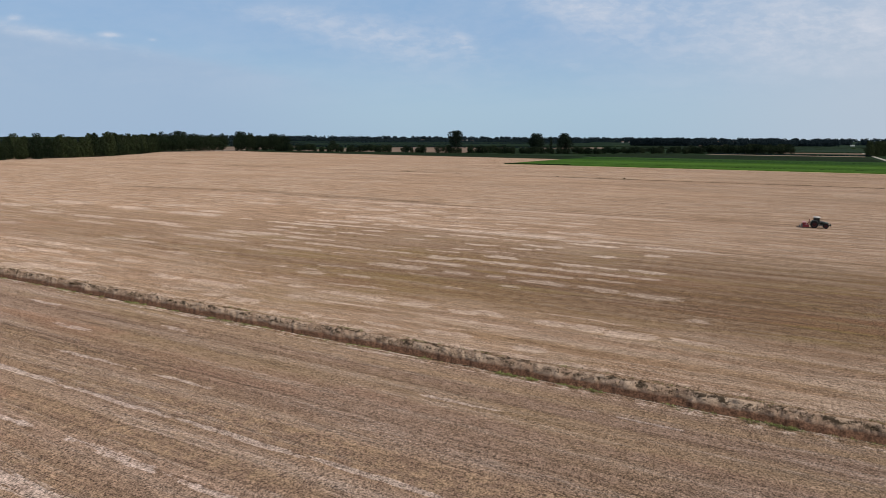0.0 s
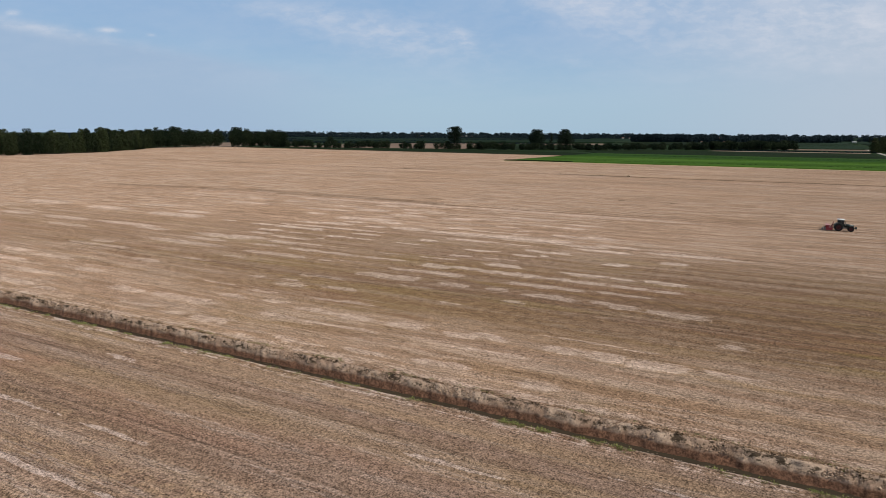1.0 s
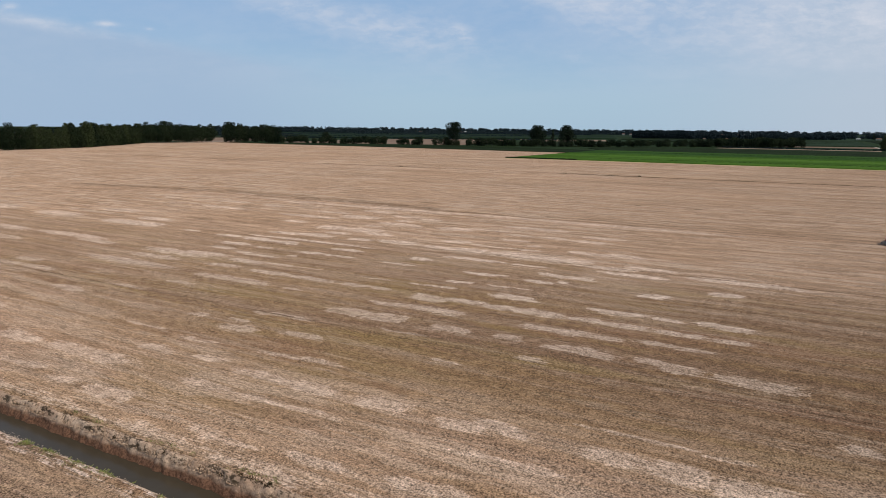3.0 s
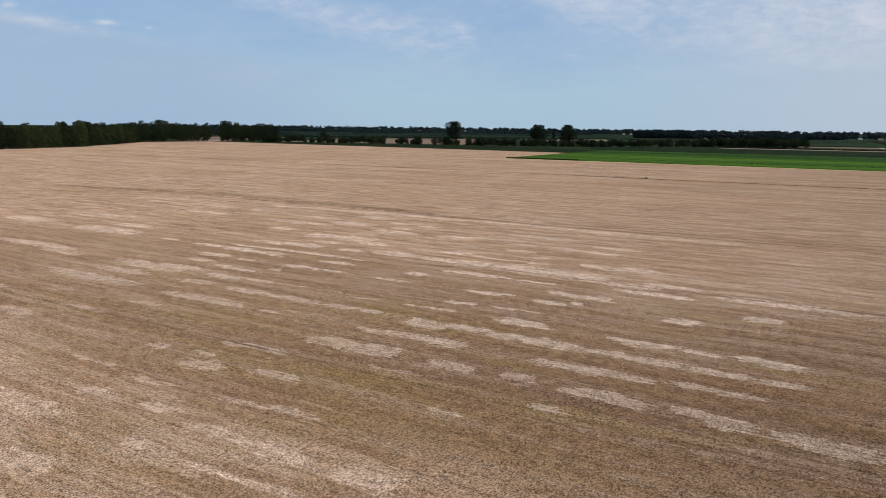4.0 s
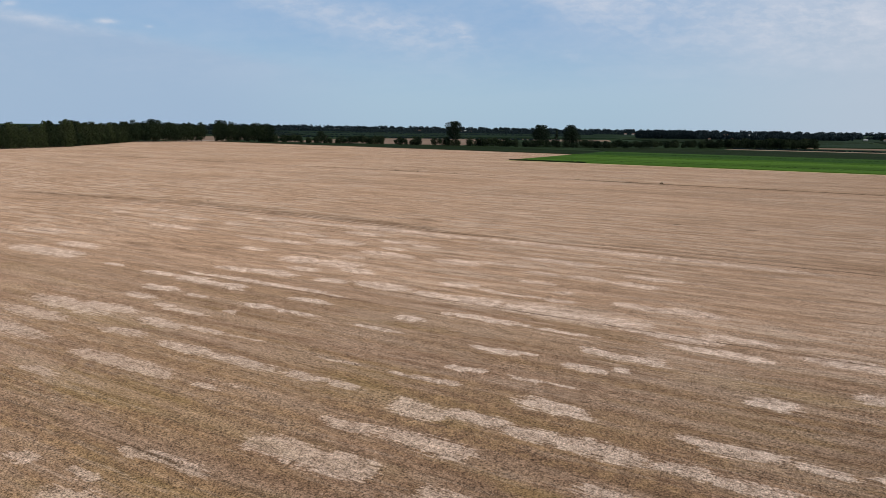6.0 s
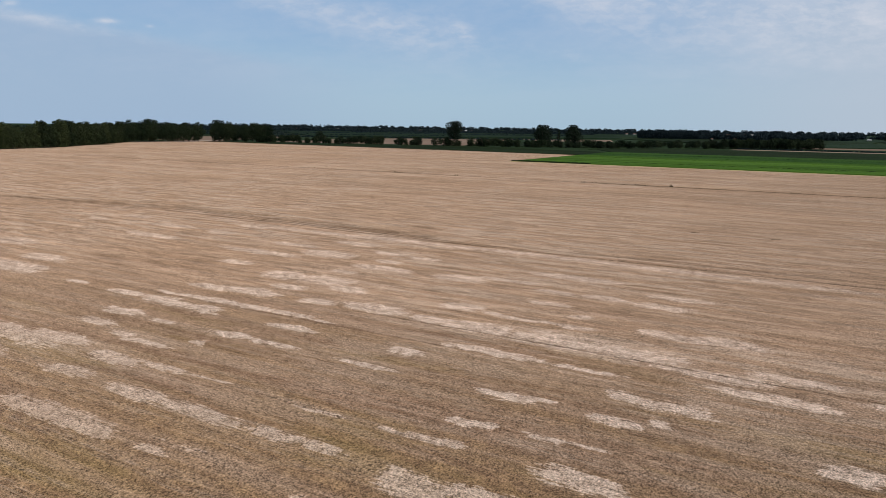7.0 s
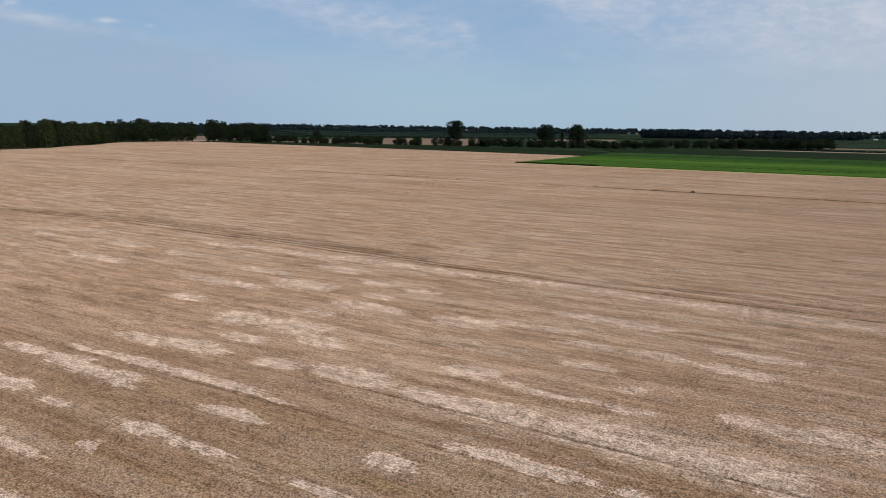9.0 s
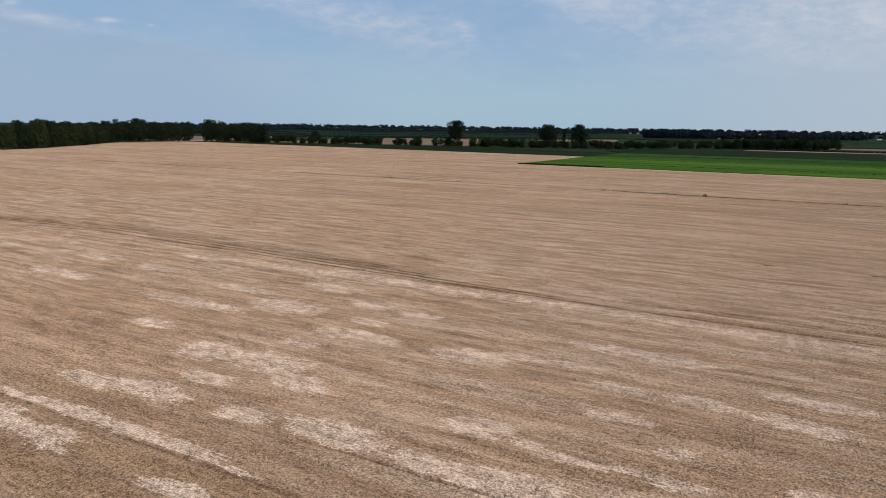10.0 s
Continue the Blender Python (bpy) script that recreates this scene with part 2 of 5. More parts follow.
    fleck = m.noise(1.0, 6, 0.76, (0.14, 0.55, 1), (8, 3, 0))
    beyond = m.attr("beyond")
    calm = m.ramp(beyond, 0.0, 1.0, 1.0, 0.45)
    val = m.math("ADD", val, m.math("MULTIPLY", m.math("MULTIPLY", m.ramp(fleck, 0.36, 0.64, -0.25, 0.25, False), far), calm))
    soft = m.noise(1.0, 4, 0.55, (0.014, 0.085, 1), (21, 6, 0))
    val = m.math("ADD", val, m.math("MULTIPLY", m.ramp(soft, 0.36, 0.64, -0.13, 0.13, False), beyond))
    # thin dark lines left by the drill and the wheels
    crease = m.noise(1.0, 3, 0.5, (0.016, 1.1, 1), (4, 8, 0))
    crease = m.ramp(m.math("ABSOLUTE", m.math("SUBTRACT", crease, 0.5)), 0.0, 0.022, 1.0, 0.0)
    crease = m.math("MULTIPLY", crease, m.ramp(comb, 0.40, 0.58))
    val = m.math("SUBTRACT", val, m.math("MULTIPLY", m.math("MULTIPLY", crease, calm), 0.19))
    base = m.mix(1.0, base, m.grey(m.math("MAXIMUM", m.math("MULTIPLY", val, 0.755), 0.16)), "MULTIPLY")
    base = m.mix(far, m.mix(1.0, base, (0.985, 1.0, 1.02, 1.0), "MULTIPLY"), m.mix(1.0, base, (1.02, 0.995, 0.99, 1.0), "MULTIPLY"))
    m.colour(base)
    relief = m.noise(3.6, 5, 0.66, (0.75, 1.0, 1), (5, 7, 1))
    m.bump(m.math("ADD", m.math("MULTIPLY", relief, 1.2), m.math("MULTIPLY", rows, 0.25)), 1.0, 0.05)
    return m.mat


def mud_material():
    """Crumbling earth of the ditch's banks, wet along the water's line."""
    m = Nodes("ditch_mud", rough=0.9, spec=0.2)
    big = m.noise(0.9, 5, 0.6, (0.5, 1, 1))
    fine = m.noise(6.0, 5, 0.7)
    z = m.n.new("ShaderNodeSeparateXYZ")
    m.l.new(m.co, z.inputs[0])
    level = m.math("ADD", z.outputs[2], m.math("MULTIPLY", m.math("SUBTRACT", big, 0.5), 0.5))
    wet = m.ramp(level, -0.76, -0.44, 1.0, 0.0)
    dry = m.mix(m.ramp(big, 0.35, 0.65), (0.350, 0.228, 0.150), (0.520, 0.372, 0.260))
    dry = m.mix(m.ramp(level, -0.70, -0.30, 0.6, 0.0), dry, (0.300, 0.195, 0.135))
    # moss and weed blotches, plus crevice and under-lip shade painted dark
    moss_shade = m.noise(1.0, 5, 0.66, (0.7, 1.3, 1.3), (4, 2, 0))
    crack_shade = m.noise(4.0, 4, 0.65, (1.1, 0.8, 0.8), (2, 7, 0))
    dark = m.math("MAXIMUM", m.ramp(moss_shade, 0.53, 0.60), m.ramp(crack_shade, 0.54, 0.62, 0.0, 0.85))
    dark = m.math("MULTIPLY", dark, m.ramp(level, -0.60, -0.25))
    dry = m.mix(m.math("MULTIPLY", dark, 0.92), dry, (0.046, 0.030, 0.016))
    base = m.mix(wet, dry, m.mix(m.ramp(fine, 0.4, 0.6), (0.125, 0.062, 0.036), (0.190, 0.098, 0.058)))
    base = m.mix(1.0, base, m.grey(m.ramp(fine, 0.3, 0.7, 0.62, 1.35, False)), "MULTIPLY")
    m.colour(base)
    m.bump(m.math("ADD", fine, big), 0.8, 0.07)
    return m.mat


def leaf_material(name, dark, light, sheen=0.04):
    m = Nodes(name, rough=0.75, spec=sheen)
    v = m.math("ADD", m.math("MULTIPLY", m.island(), 0.45), m.math("MULTIPLY", m.random(), 0.55))
    c = m.mix(m.ramp(v, 0.1, 0.9), dark, light)
    spot = m.noise(0.5, 3)
    c = m.mix(1.0, c, m.grey(m.ramp(spot, 0.3, 0.7, 0.75, 1.2, False)), "MULTIPLY")
    m.colour(c)
    return m.mat


def clod_material(name, dark, light):
    m = Nodes(name, rough=0.95, spec=0.1)
    c = m.mix(m.island(), dark, light)
    m.colour(m.mix(1.0, c, m.grey(m.ramp(m.noise(7.0, 4), 0.3, 0.7, 0.8, 1.2, False)), "MULTIPLY"))
    return m.mat


def crop_material(name, dark, light, row=1.4):
    m = Nodes(name, rough=0.95, spec=0.03)
    big = m.noise(1.0, 3, 0.5, (0.01, 0.06, 1))
    rows = m.noise(1.0, 3, 0.6, (0.03, row, 1))
    fine = m.noise(1.6, 4, 0.65)
    v = m.math("ADD", m.ramp(m.random(), 0.0, 1.0, -0.05, 0.05, False), m.math("MULTIPLY", big, 0.45))
    v = m.math("ADD", v, m.math("ADD", m.math("MULTIPLY", rows, 0.35), m.math("MULTIPLY", fine, 0.2)))
    m.colour(m.mix(m.ramp(v, 0.42, 0.58), dark, light))
    m.bump(fine, 0.6, 0.3)
    return m.mat


def plain_material(name, c, rough=0.6, metal=0.0, spec=0.4, wear=0.12, scale=3.0):
    m = Nodes(name, rough=rough, spec=spec, metal=metal)
    n = m.noise(scale, 5, 0.6)
    f = m.noise(scale * 9, 3, 0.6)
    c2 = m.mix(1.0, c, m.grey(m.math("ADD", m.ramp(n, 0.3, 0.7, 1 - wear, 1 + wear, False), m.ramp(f, 0.3, 0.7, -wear / 2, wear / 2, False))), "MULTIPLY")
    m.colour(c2)
    m.put(m.bsdf.inputs["Roughness"], m.ramp(n, 0.3, 0.7, max(0.05, rough - 0.1), min(1, rough + 0.1), False))
    return m.mat


M_STUBBLE = stubble_material()
M_MUD = mud_material()
M_MEADOW = crop_material("meadow", (0.011, 0.021, 0.008), (0.021, 0.036, 0.013), 0.3)
M_WATER = Nodes("ditch_water", rough=0.18, spec=0.16)
M_WATER.colour(M_WATER.mix(M_WATER.noise(0.6, 4), (0.040, 0.031, 0.020), (0.060, 0.046, 0.030)))
M_WATER.bump(M_WATER.noise(2.5, 3, 0.5, (0.6, 1, 1)), 0.10, 0.05)
M_WATER = M_WATER.mat
M_BARK = plain_material("bark", (0.11, 0.085, 0.065), 0.95, spec=0.1, wear=0.3, scale=2.0)
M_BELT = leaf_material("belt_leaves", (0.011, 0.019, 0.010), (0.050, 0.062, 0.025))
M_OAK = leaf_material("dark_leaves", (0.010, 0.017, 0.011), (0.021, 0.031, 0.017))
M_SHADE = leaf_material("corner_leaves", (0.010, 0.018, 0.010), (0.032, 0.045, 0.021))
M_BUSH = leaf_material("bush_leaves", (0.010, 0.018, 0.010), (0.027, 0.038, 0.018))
# blue distance haze is mixed into the far woods' leaf colour
M_FARWOOD = leaf_material("hazed_far_leaves", (0.018, 0.028, 0.032), (0.025, 0.037, 0.042), 0.0)
M_GRASS = leaf_material("rim_grass", (0.115, 0.125, 0.034), (0.285, 0.280, 0.100))
M_WEED = leaf_material("dry_weed", (0.032, 0.022, 0.011), (0.112, 0.074, 0.038))
M_FURROW = leaf_material("furrow_weed", (0.060, 0.041, 0.022), (0.165, 0.105, 0.058))
M_GREEN = crop_material("bright_crop", (0.033, 0.075, 0.009), (0.062, 0.124, 0.016))
M_MARGIN = crop_material("dry_margin", (0.36, 0.27, 0.13), (0.50, 0.40, 0.20), 0.4)
M_DULL = crop_material("dull_fallow", (0.26, 0.185, 0.135), (0.35, 0.255, 0.19), 0.5)
M_GREENER = crop_material("mid_crop", (0.021, 0.052, 0.009), (0.040, 0.088, 0.015))
M_DEEP = crop_material("deep_crop", (0.0088, 0.0150, 0.0055), (0.0155, 0.0250, 0.0085))
M_VINE = crop_material("orchard_green", (0.0095, 0.0190, 0.0095), (0.0190, 0.0330, 0.0165), 0.25)
M_FALLOW = crop_material("far_stubble", (0.160, 0.108, 0.078), (0.225, 0.157, 0.115), 0.5)
M_TRACK = plain_material("gravel_track", (0.42, 0.36, 0.29), 0.95, spec=0.1, wear=0.2, scale=0.5)
M_PLASTER = plain_material("pale_plaster", (0.42, 0.39, 0.35), 0.85, spec=0.2, wear=0.08, scale=0.4)
M_TILE = plain_material("roof_tiles", (0.17, 0.10, 0.075), 0.85, spec=0.2, wear=0.2, scale=1.0)
M_GLASS = plain_material("dark_glass", (0.02, 0.025, 0.03), 0.08, spec=0.6, wear=0.02)


# ---------------------------------------------------------------- mesh helpers
def mesh_object(name, bm, material, smooth=False):
    me = bpy.data.meshes.new(name)
    bm.to_mesh(me)
    bm.free()
    for mm in material if isinstance(material, (list, tuple)) else [material]:
        me.materials.append(mm)
    if smooth:
        me.polygons.foreach_set("use_smooth", [True] * len(me.polygons))
    return new(name, me)


def part(name, bm, material, parent, label="", smooth=False):
    ob = mesh_object(name, bm, material, smooth)
    ob.parent = parent
    return tagged(ob, label) if label else ob


def array_mesh(name, verts, faces, material):
    """A mesh from numpy arrays of places and of quads or triangles."""
    me = bpy.data.meshes.new(name)
    k = faces.shape[1]
    me.vertices.add(len(verts))
    me.vertices.foreach_set("co", np.asarray(verts, np.float32).ravel())
    me.loops.add(faces.size)
    me.loops.foreach_set("vertex_index", np.asarray(faces, np.int32).ravel())
    me.polygons.add(len(faces))
    me.polygons.foreach_set("loop_start", np.arange(0, faces.size, k, dtype=np.int32))
    me.polygons.foreach_set("loop_total", np.full(len(faces), k, np.int32))
    for mm in material if isinstance(material, (list, tuple)) else [material]:
        me.materials.append(mm)
    me.update(calc_edges=True)
    me.validate()
    return me


def add_box(bm, cx, cy, cz, sx, sy, sz, bevel=0.0, turn=None):
    """A box by its centre and sizes."""
    made = bmesh.ops.create_cube(bm, size=1.0)["verts"]
    m = Matrix.Translation((cx, cy, cz)) @ (turn or Matrix()) @ Matrix.Diagonal((sx, sy, sz, 1))
    bmesh.ops.transform(bm, matrix=m, verts=made)
    if bevel:
        edges = list({e for v in made for e in v.link_edges})
        bmesh.ops.bevel(bm, geom=edges, offset=bevel, segments=2, affect="EDGES")


def add_tube(bm, a, b, ra, rb=None, seg=10):
    a, b = Vector(a), Vector(b)
    d = b - a
    m = Matrix.Translation((a + b) / 2) @ d.to_track_quat("Z", "Y").to_matrix().to_4x4()
    bmesh.ops.create_cone(bm, cap_ends=True, segments=seg, radius1=ra, radius2=ra if rb is None else rb, depth=d.length, matrix=m)


def smoothstep(e0, e1, v):
    t = np.clip((v - e0) / (e1 - e0), 0, 1)
    return t * t * (3 - 2 * t)


def wave_noise(x, y, seed, scale, octaves=4):
    """A cheap smooth noise of -1 to 1 out of rotated sines."""
    r = np.random.RandomState(seed)
    out, amp, total = np.zeros_like(x, dtype=float), 1.0, 0.0
    for o in range(octaves):
        for _ in range(4):
            a, p = r.uniform(0, 2 * np.pi), r.uniform(0, 2 * np.pi)
            f = scale * 2 ** o * r.uniform(0.7, 1.4)
            out += amp * np.sin((x * np.cos(a) + y * np.sin(a)) * f + p) / 4
        total += amp
        amp *= 0.6
    return out / total * 1.8


# ---------------------------------------------------------------- the ground
CHAFF_DITCH = [  # x, y, length, width
    (-69.2, 52.4, 2.8, 0.7), (-25.1, 52.7, 2.4, 0.8), (-104.2, 54.6, 8.7, 1.7), (-44, 54.9, 6.6, 0.7), (-36.7, 55.5, 5.1, 0.8), (-20, 55.7, 3.6, 1.1),
    (-86.7, 55.7, 4.3, 0.9), (-62.9, 55.9, 4.2, 1.2), (-30.1, 56, 4, 1), (-97.8, 56, 15.7, 2), (-57, 56.2, 5.2, 1.5), (-27.2, 56.2, 1.9, 1),
    (-69.8, 56.4, 6.7, 0.6), (-77.5, 60.5, 5.9, 1.8), (-66.7, 60.8, 12.2, 1.7), (-51.7, 60.8, 5.7, 1.1), (-43.4, 60.8, 9.2, 0.6), (-25.9, 61, 9.1, 0.5),
    (-99.2, 61, 7.9, 1.4), (-118.2, 61.8, 7.8, 1.3), (-30.3, 64, 3.5, 1.2), (-49.5, 64.2, 6.3, 1), (-44, 64.3, 4.4, 1.4),
]
CHAFF_SECOND = [  # x, y, length, width
    (-62.5, 64.4, 3.8, 1.3), (-37.2, 64.5, 5, 1.7), (-12.6, 64.5, 2.8, 2.2), (-112.9, 64.6, 12.1, 1.3), (-16.4, 64.7, 3.5, 2.3), (-10.4, 64.9, 1.7, 1.7),
    (-55.9, 65, 3.5, 0.9), (-20.3, 65, 4.5, 1.3), (-27.8, 65.1, 3.3, 1.4), (-5.5, 65.2, 4.9, 0.9), (-92.5, 65.2, 6.1, 1.2), (-17.5, 68.1, 12.1, 0.4),
    (-61.1, 68.2, 5.4, 0.5), (-69, 68.6, 5.2, 0.5), (-50.9, 68.7, 5.7, 0.6), (-107.2, 68.7, 13.3, 1.1), (-46.8, 69.3, 4.2, 0.6), (-130.6, 69.5, 13.1, 1.2),
    (-118.2, 69.6, 6.3, 1.5), (-60.2, 72.7, 4.2, 1.7), (-5.7, 73.4, 2.1, 1), (-53.4, 73.9, 4.8, 1), (-67.6, 74, 2.6, 0.8),
]
CHAFF_THIRD = [  # x, y, length, width
    (-91.4, 74.2, 7.3, 1.4), (-37.6, 74.5, 1.8, 0.7), (-62.5, 74.8, 2.8, 0.6), (-59.2, 78.2, 7.3, 0.9), (-86, 78.4, 6.3, 0.6), (-31.1, 78.8, 2, 1),
    (-115, 79, 7.5, 1.8), (-107.4, 79.3, 8.6, 1.3), (-44.6, 79.8, 5.3, 0.5), (-157, 81.9, 6.9, 2.7), (-113.4, 82.1, 6, 1.9), (-12.3, 82.3, 7.4, 2),
    (-18.7, 82.8, 2.9, 2.1), (-53.6, 83, 5.6, 2.4), (-41.2, 83, 4.8, 1.6), (-81.1, 83.1, 4.3, 0.8), (-29.1, 83.1, 2.9, 1.4), (-26.5, 83.1, 4.4, 2),
    (-49.1, 83.2, 4.5, 2.4), (-20.9, 83.2, 3.6, 1.2), (-34.4, 83.4, 2.8, 1.3), (-73.3, 87.6, 5.8, 1.3), (-66.4, 87.8, 2.8, 0.8),
]
CHAFF_MIDDLE = [  # x, y, length, width
    (-81, 87.8, 6.4, 1.3), (-51.4, 87.8, 5.2, 1.2), (-33.1, 87.9, 4.2, 1.2), (-29.4, 88, 4, 1.5), (-77.4, 88, 13.3, 1.6), (-26.1, 88.1, 3.4, 1.1),
    (-45.6, 88.3, 7.8, 2), (-99.7, 88.5, 20.2, 2.3), (-17.8, 88.5, 3.8, 1), (-21.4, 88.7, 3.4, 1), (-75.5, 89, 9, 0.2), (-65.6, 89.1, 5, 0.3),
    (-140.3, 91.6, 14.8, 2.4), (-48.8, 92.4, 4.4, 2.2), (-15.1, 92.8, 3.5, 1.1), (-25.4, 92.9, 5.6, 1.4), (-19.7, 92.9, 5.7, 1.2), (-98.9, 93, 10.6, 2.1),
    (-34.8, 93, 7.1, 2), (-39.5, 93.1, 4.2, 1.7), (-29.6, 93.1, 3.5, 1.6), (-68.2, 93.2, 8.5, 1.3), (-75.4, 93.3, 6.6, 1.4),
]
CHAFF_UPPER = [  # x, y, length, width
    (-60.7, 93.3, 4.7, 1.1), (-44.3, 93.3, 5.4, 1.6), (-84.7, 93.6, 7, 1.4), (-56.5, 93.6, 4.5, 1), (-119.6, 96.9, 9.9, 2), (-99, 97.1, 16.3, 3.3),
    (-21.2, 97.4, 3.2, 0.9), (-83.8, 97.5, 6.4, 1.8), (-27, 97.5, 7.6, 1.5), (-15.4, 97.5, 5.3, 1.9), (-54.2, 97.8, 2.5, 0.3), (-60.7, 97.9, 4, 0.4),
    (-51.2, 97.9, 3.3, 0.7), (-39.5, 97.9, 5.5, 2.1), (-170.5, 97.9, 12.6, 2.9), (-77.6, 98, 6.1, 0.8), (-151.3, 98.2, 17.6, 3.2), (-72.1, 98.3, 4.5, 0.3),
    (-93.9, 98.5, 9.5, 2), (-48.9, 98.5, 2, 0.8), (-129.7, 98.8, 21.8, 2.6), (-84.7, 101.6, 7.6, 0.7), (-49.4, 101.8, 2.8, 0.9),
]
CHAFF_HIGH = [  # x, y, length, width
    (-44, 101.9, 2.5, 0.6), (-41.4, 102.3, 3.4, 0.3), (-88.8, 102.5, 4.5, 0.9), (-195.3, 103.6, 14.7, 4.3), (-95.2, 103.8, 5.4, 1.4), (-80.3, 104.2, 2.1, 0.8),
    (-40, 107.1, 3, 1.2), (-24.6, 107.1, 3.5, 2.1), (-88.8, 107.2, 4, 0.9), (-48.2, 107.4, 2.6, 1.2), (-62.5, 107.5, 6, 0.7), (-79.6, 107.6, 5.3, 1.3),
    (-74, 107.6, 6.3, 0.8), (-96.7, 107.6, 6.9, 1.7), (-50, 107.7, 2.8, 1), (-46.2, 108.1, 2.6, 0.6), (-36.2, 108.3, 1.4, 1), (-36.2, 111.8, 5.3, 1.8),
    (-16.9, 112, 3.3, 1.6), (-40.4, 112.1, 3.1, 1.5), (-60.9, 112.2, 3, 1.8), (-74.8, 112.4, 5.7, 1.3), (-88.9, 112.7, 5.3, 2.1),
]
CHAFF_FAR = [  # x, y, length, width
    (-93.3, 113, 4.2, 1.6), (-96.5, 113, 6.8, 2.7), (-103.3, 113.1, 6.8, 1.2), (-114.2, 113.4, 4.7, 1), (-133.3, 114.5, 18.7, 4.2), (-160.4, 115.5, 14.4, 4.5),
    (-127.5, 115.7, 5.1, 1.5), (-73.8, 115.9, 4.1, 0.4), (-98.8, 116, 4.4, 0.7), (-93.2, 116, 7, 0.8), (-89.7, 116.1, 5.3, 1.4), (-85, 116.2, 5.1, 1.2),
    (-79.4, 116.2, 6.2, 1), (-53.7, 116.2, 10.7, 1.5), (-44.4, 116.2, 8, 0.6), (-187.7, 116.4, 18.1, 4.5), (-29.5, 117.5, 9.7, 1.7), (-14.9, 120.1, 15.7, 2.4),
    (-96.6, 120.4, 6.3, 1.7), (-33.6, 120.4, 10.3, 1.7), (-133.5, 120.6, 10.4, 3.2), (-90.5, 121.5, 9.2, 2.6), (-79.6, 121.9, 4.6, 1.8),
]
CHAFF_LAST = [  # x, y, length, width
    (-64.1, 122.3, 4.4, 2.3), (-58.1, 122.5, 8.7, 3.4), (-41.4, 122.5, 9.3, 3.3), (-48.9, 122.7, 9.9, 4.5), (-27.6, 122.7, 7.2, 1.6), (-71.7, 123.1, 8.6, 2.9),
    (-87.1, 125.6, 5, 1.8), (-152.3, 126.2, 10.5, 4.5), (-55.3, 127.7, 4.3, 1), (-48.9, 127.9, 4.5, 1.3), (-58.4, 128, 2.5, 0.9), (-52.2, 128, 2.2, 0.7),
    (-79.8, 128.7, 5.5, 2.4), (-62.8, 129, 4.7, 2.8), (-37.8, 130, 9.7, 2), (-33.4, 130.4, 8.2, 2.3), (-92.6, 130.6, 6.7, 4.5), (-85.2, 131, 8.7, 3.9),
    (-48.8, 132.1, 2.2, 1.1), (-105.1, 133.6, 5.7, 1.9), (-54.4, 135.5, 5.5, 1.2), (-86, 136.7, 4.4, 1.6), (-41.7, 140.9, 6.4, 2.5),
]
CHAFF_EDGE = [  # x, y, length, width
    (-55.3, 141.2, 6.2, 1.3), (-82.8, 141.5, 11.2, 2.4), (-107.6, 141.5, 17.9, 2.3), (-48.5, 141.7, 4.8, 1.9), (-69.4, 141.9, 6.8, 3.3), (-136.7, 143, 15.9, 2.8),
    (-62.1, 144.2, 9.1, 1.5), (-40, 145.8, 8.3, 1.5), (-84.1, 145.9, 3.8, 2.1), (-96.4, 146.1, 10.8, 4.5), (-106.4, 149.7, 11, 2), (-55.1, 150.4, 13.1, 2.6),
    (-80.5, 150.9, 5.7, 1.6), (-165.1, 151.5, 6.6, 2.4), (-87.5, 151.6, 6.6, 1.9), (-128.2, 152.3, 6.9, 2.1), (-143.2, 153.2, 11.2, 3.1), (-97.7, 156.3, 9.2, 2.9),
    (-160.6, 157.9, 9, 2.4), (-127.2, 160.8, 7.5, 2.5), (-109.6, 162.6, 8.5, 2.1), (-93.8, 163.6, 14.9, 2),
]
CHAFF_NEAR = [  # x, y, length, width
    (-56, 28.9, 9, 0.5), (-44.5, 28.85, 15, 0.4), (-31, 28.9, 13, 0.42), (-19, 29.05, 12, 0.42), (-6, 29.1, 14, 0.35), (-38, 18.5, 8, 0.9), (-47, 23.2, 5, 0.35),
    (-36, 23.4, 12, 0.4), (-27, 23.2, 6, 0.5), (-54, 33.9, 11, 0.35), (-42.5, 33.9, 8, 0.3), (-65, 39, 6, 0.45), (-55, 43.8, 5, 0.4), (-78, 43.5, 8, 0.4), (-20, 41.2, 7, 0.25), (-8, 44.5, 9, 0.25),
]
CHAFF = CHAFF_NEAR + CHAFF_DITCH + CHAFF_SECOND + CHAFF_THIRD + CHAFF_MIDDLE + CHAFF_UPPER + CHAFF_HIGH + CHAFF_FAR + CHAFF_LAST + CHAFF_EDGE

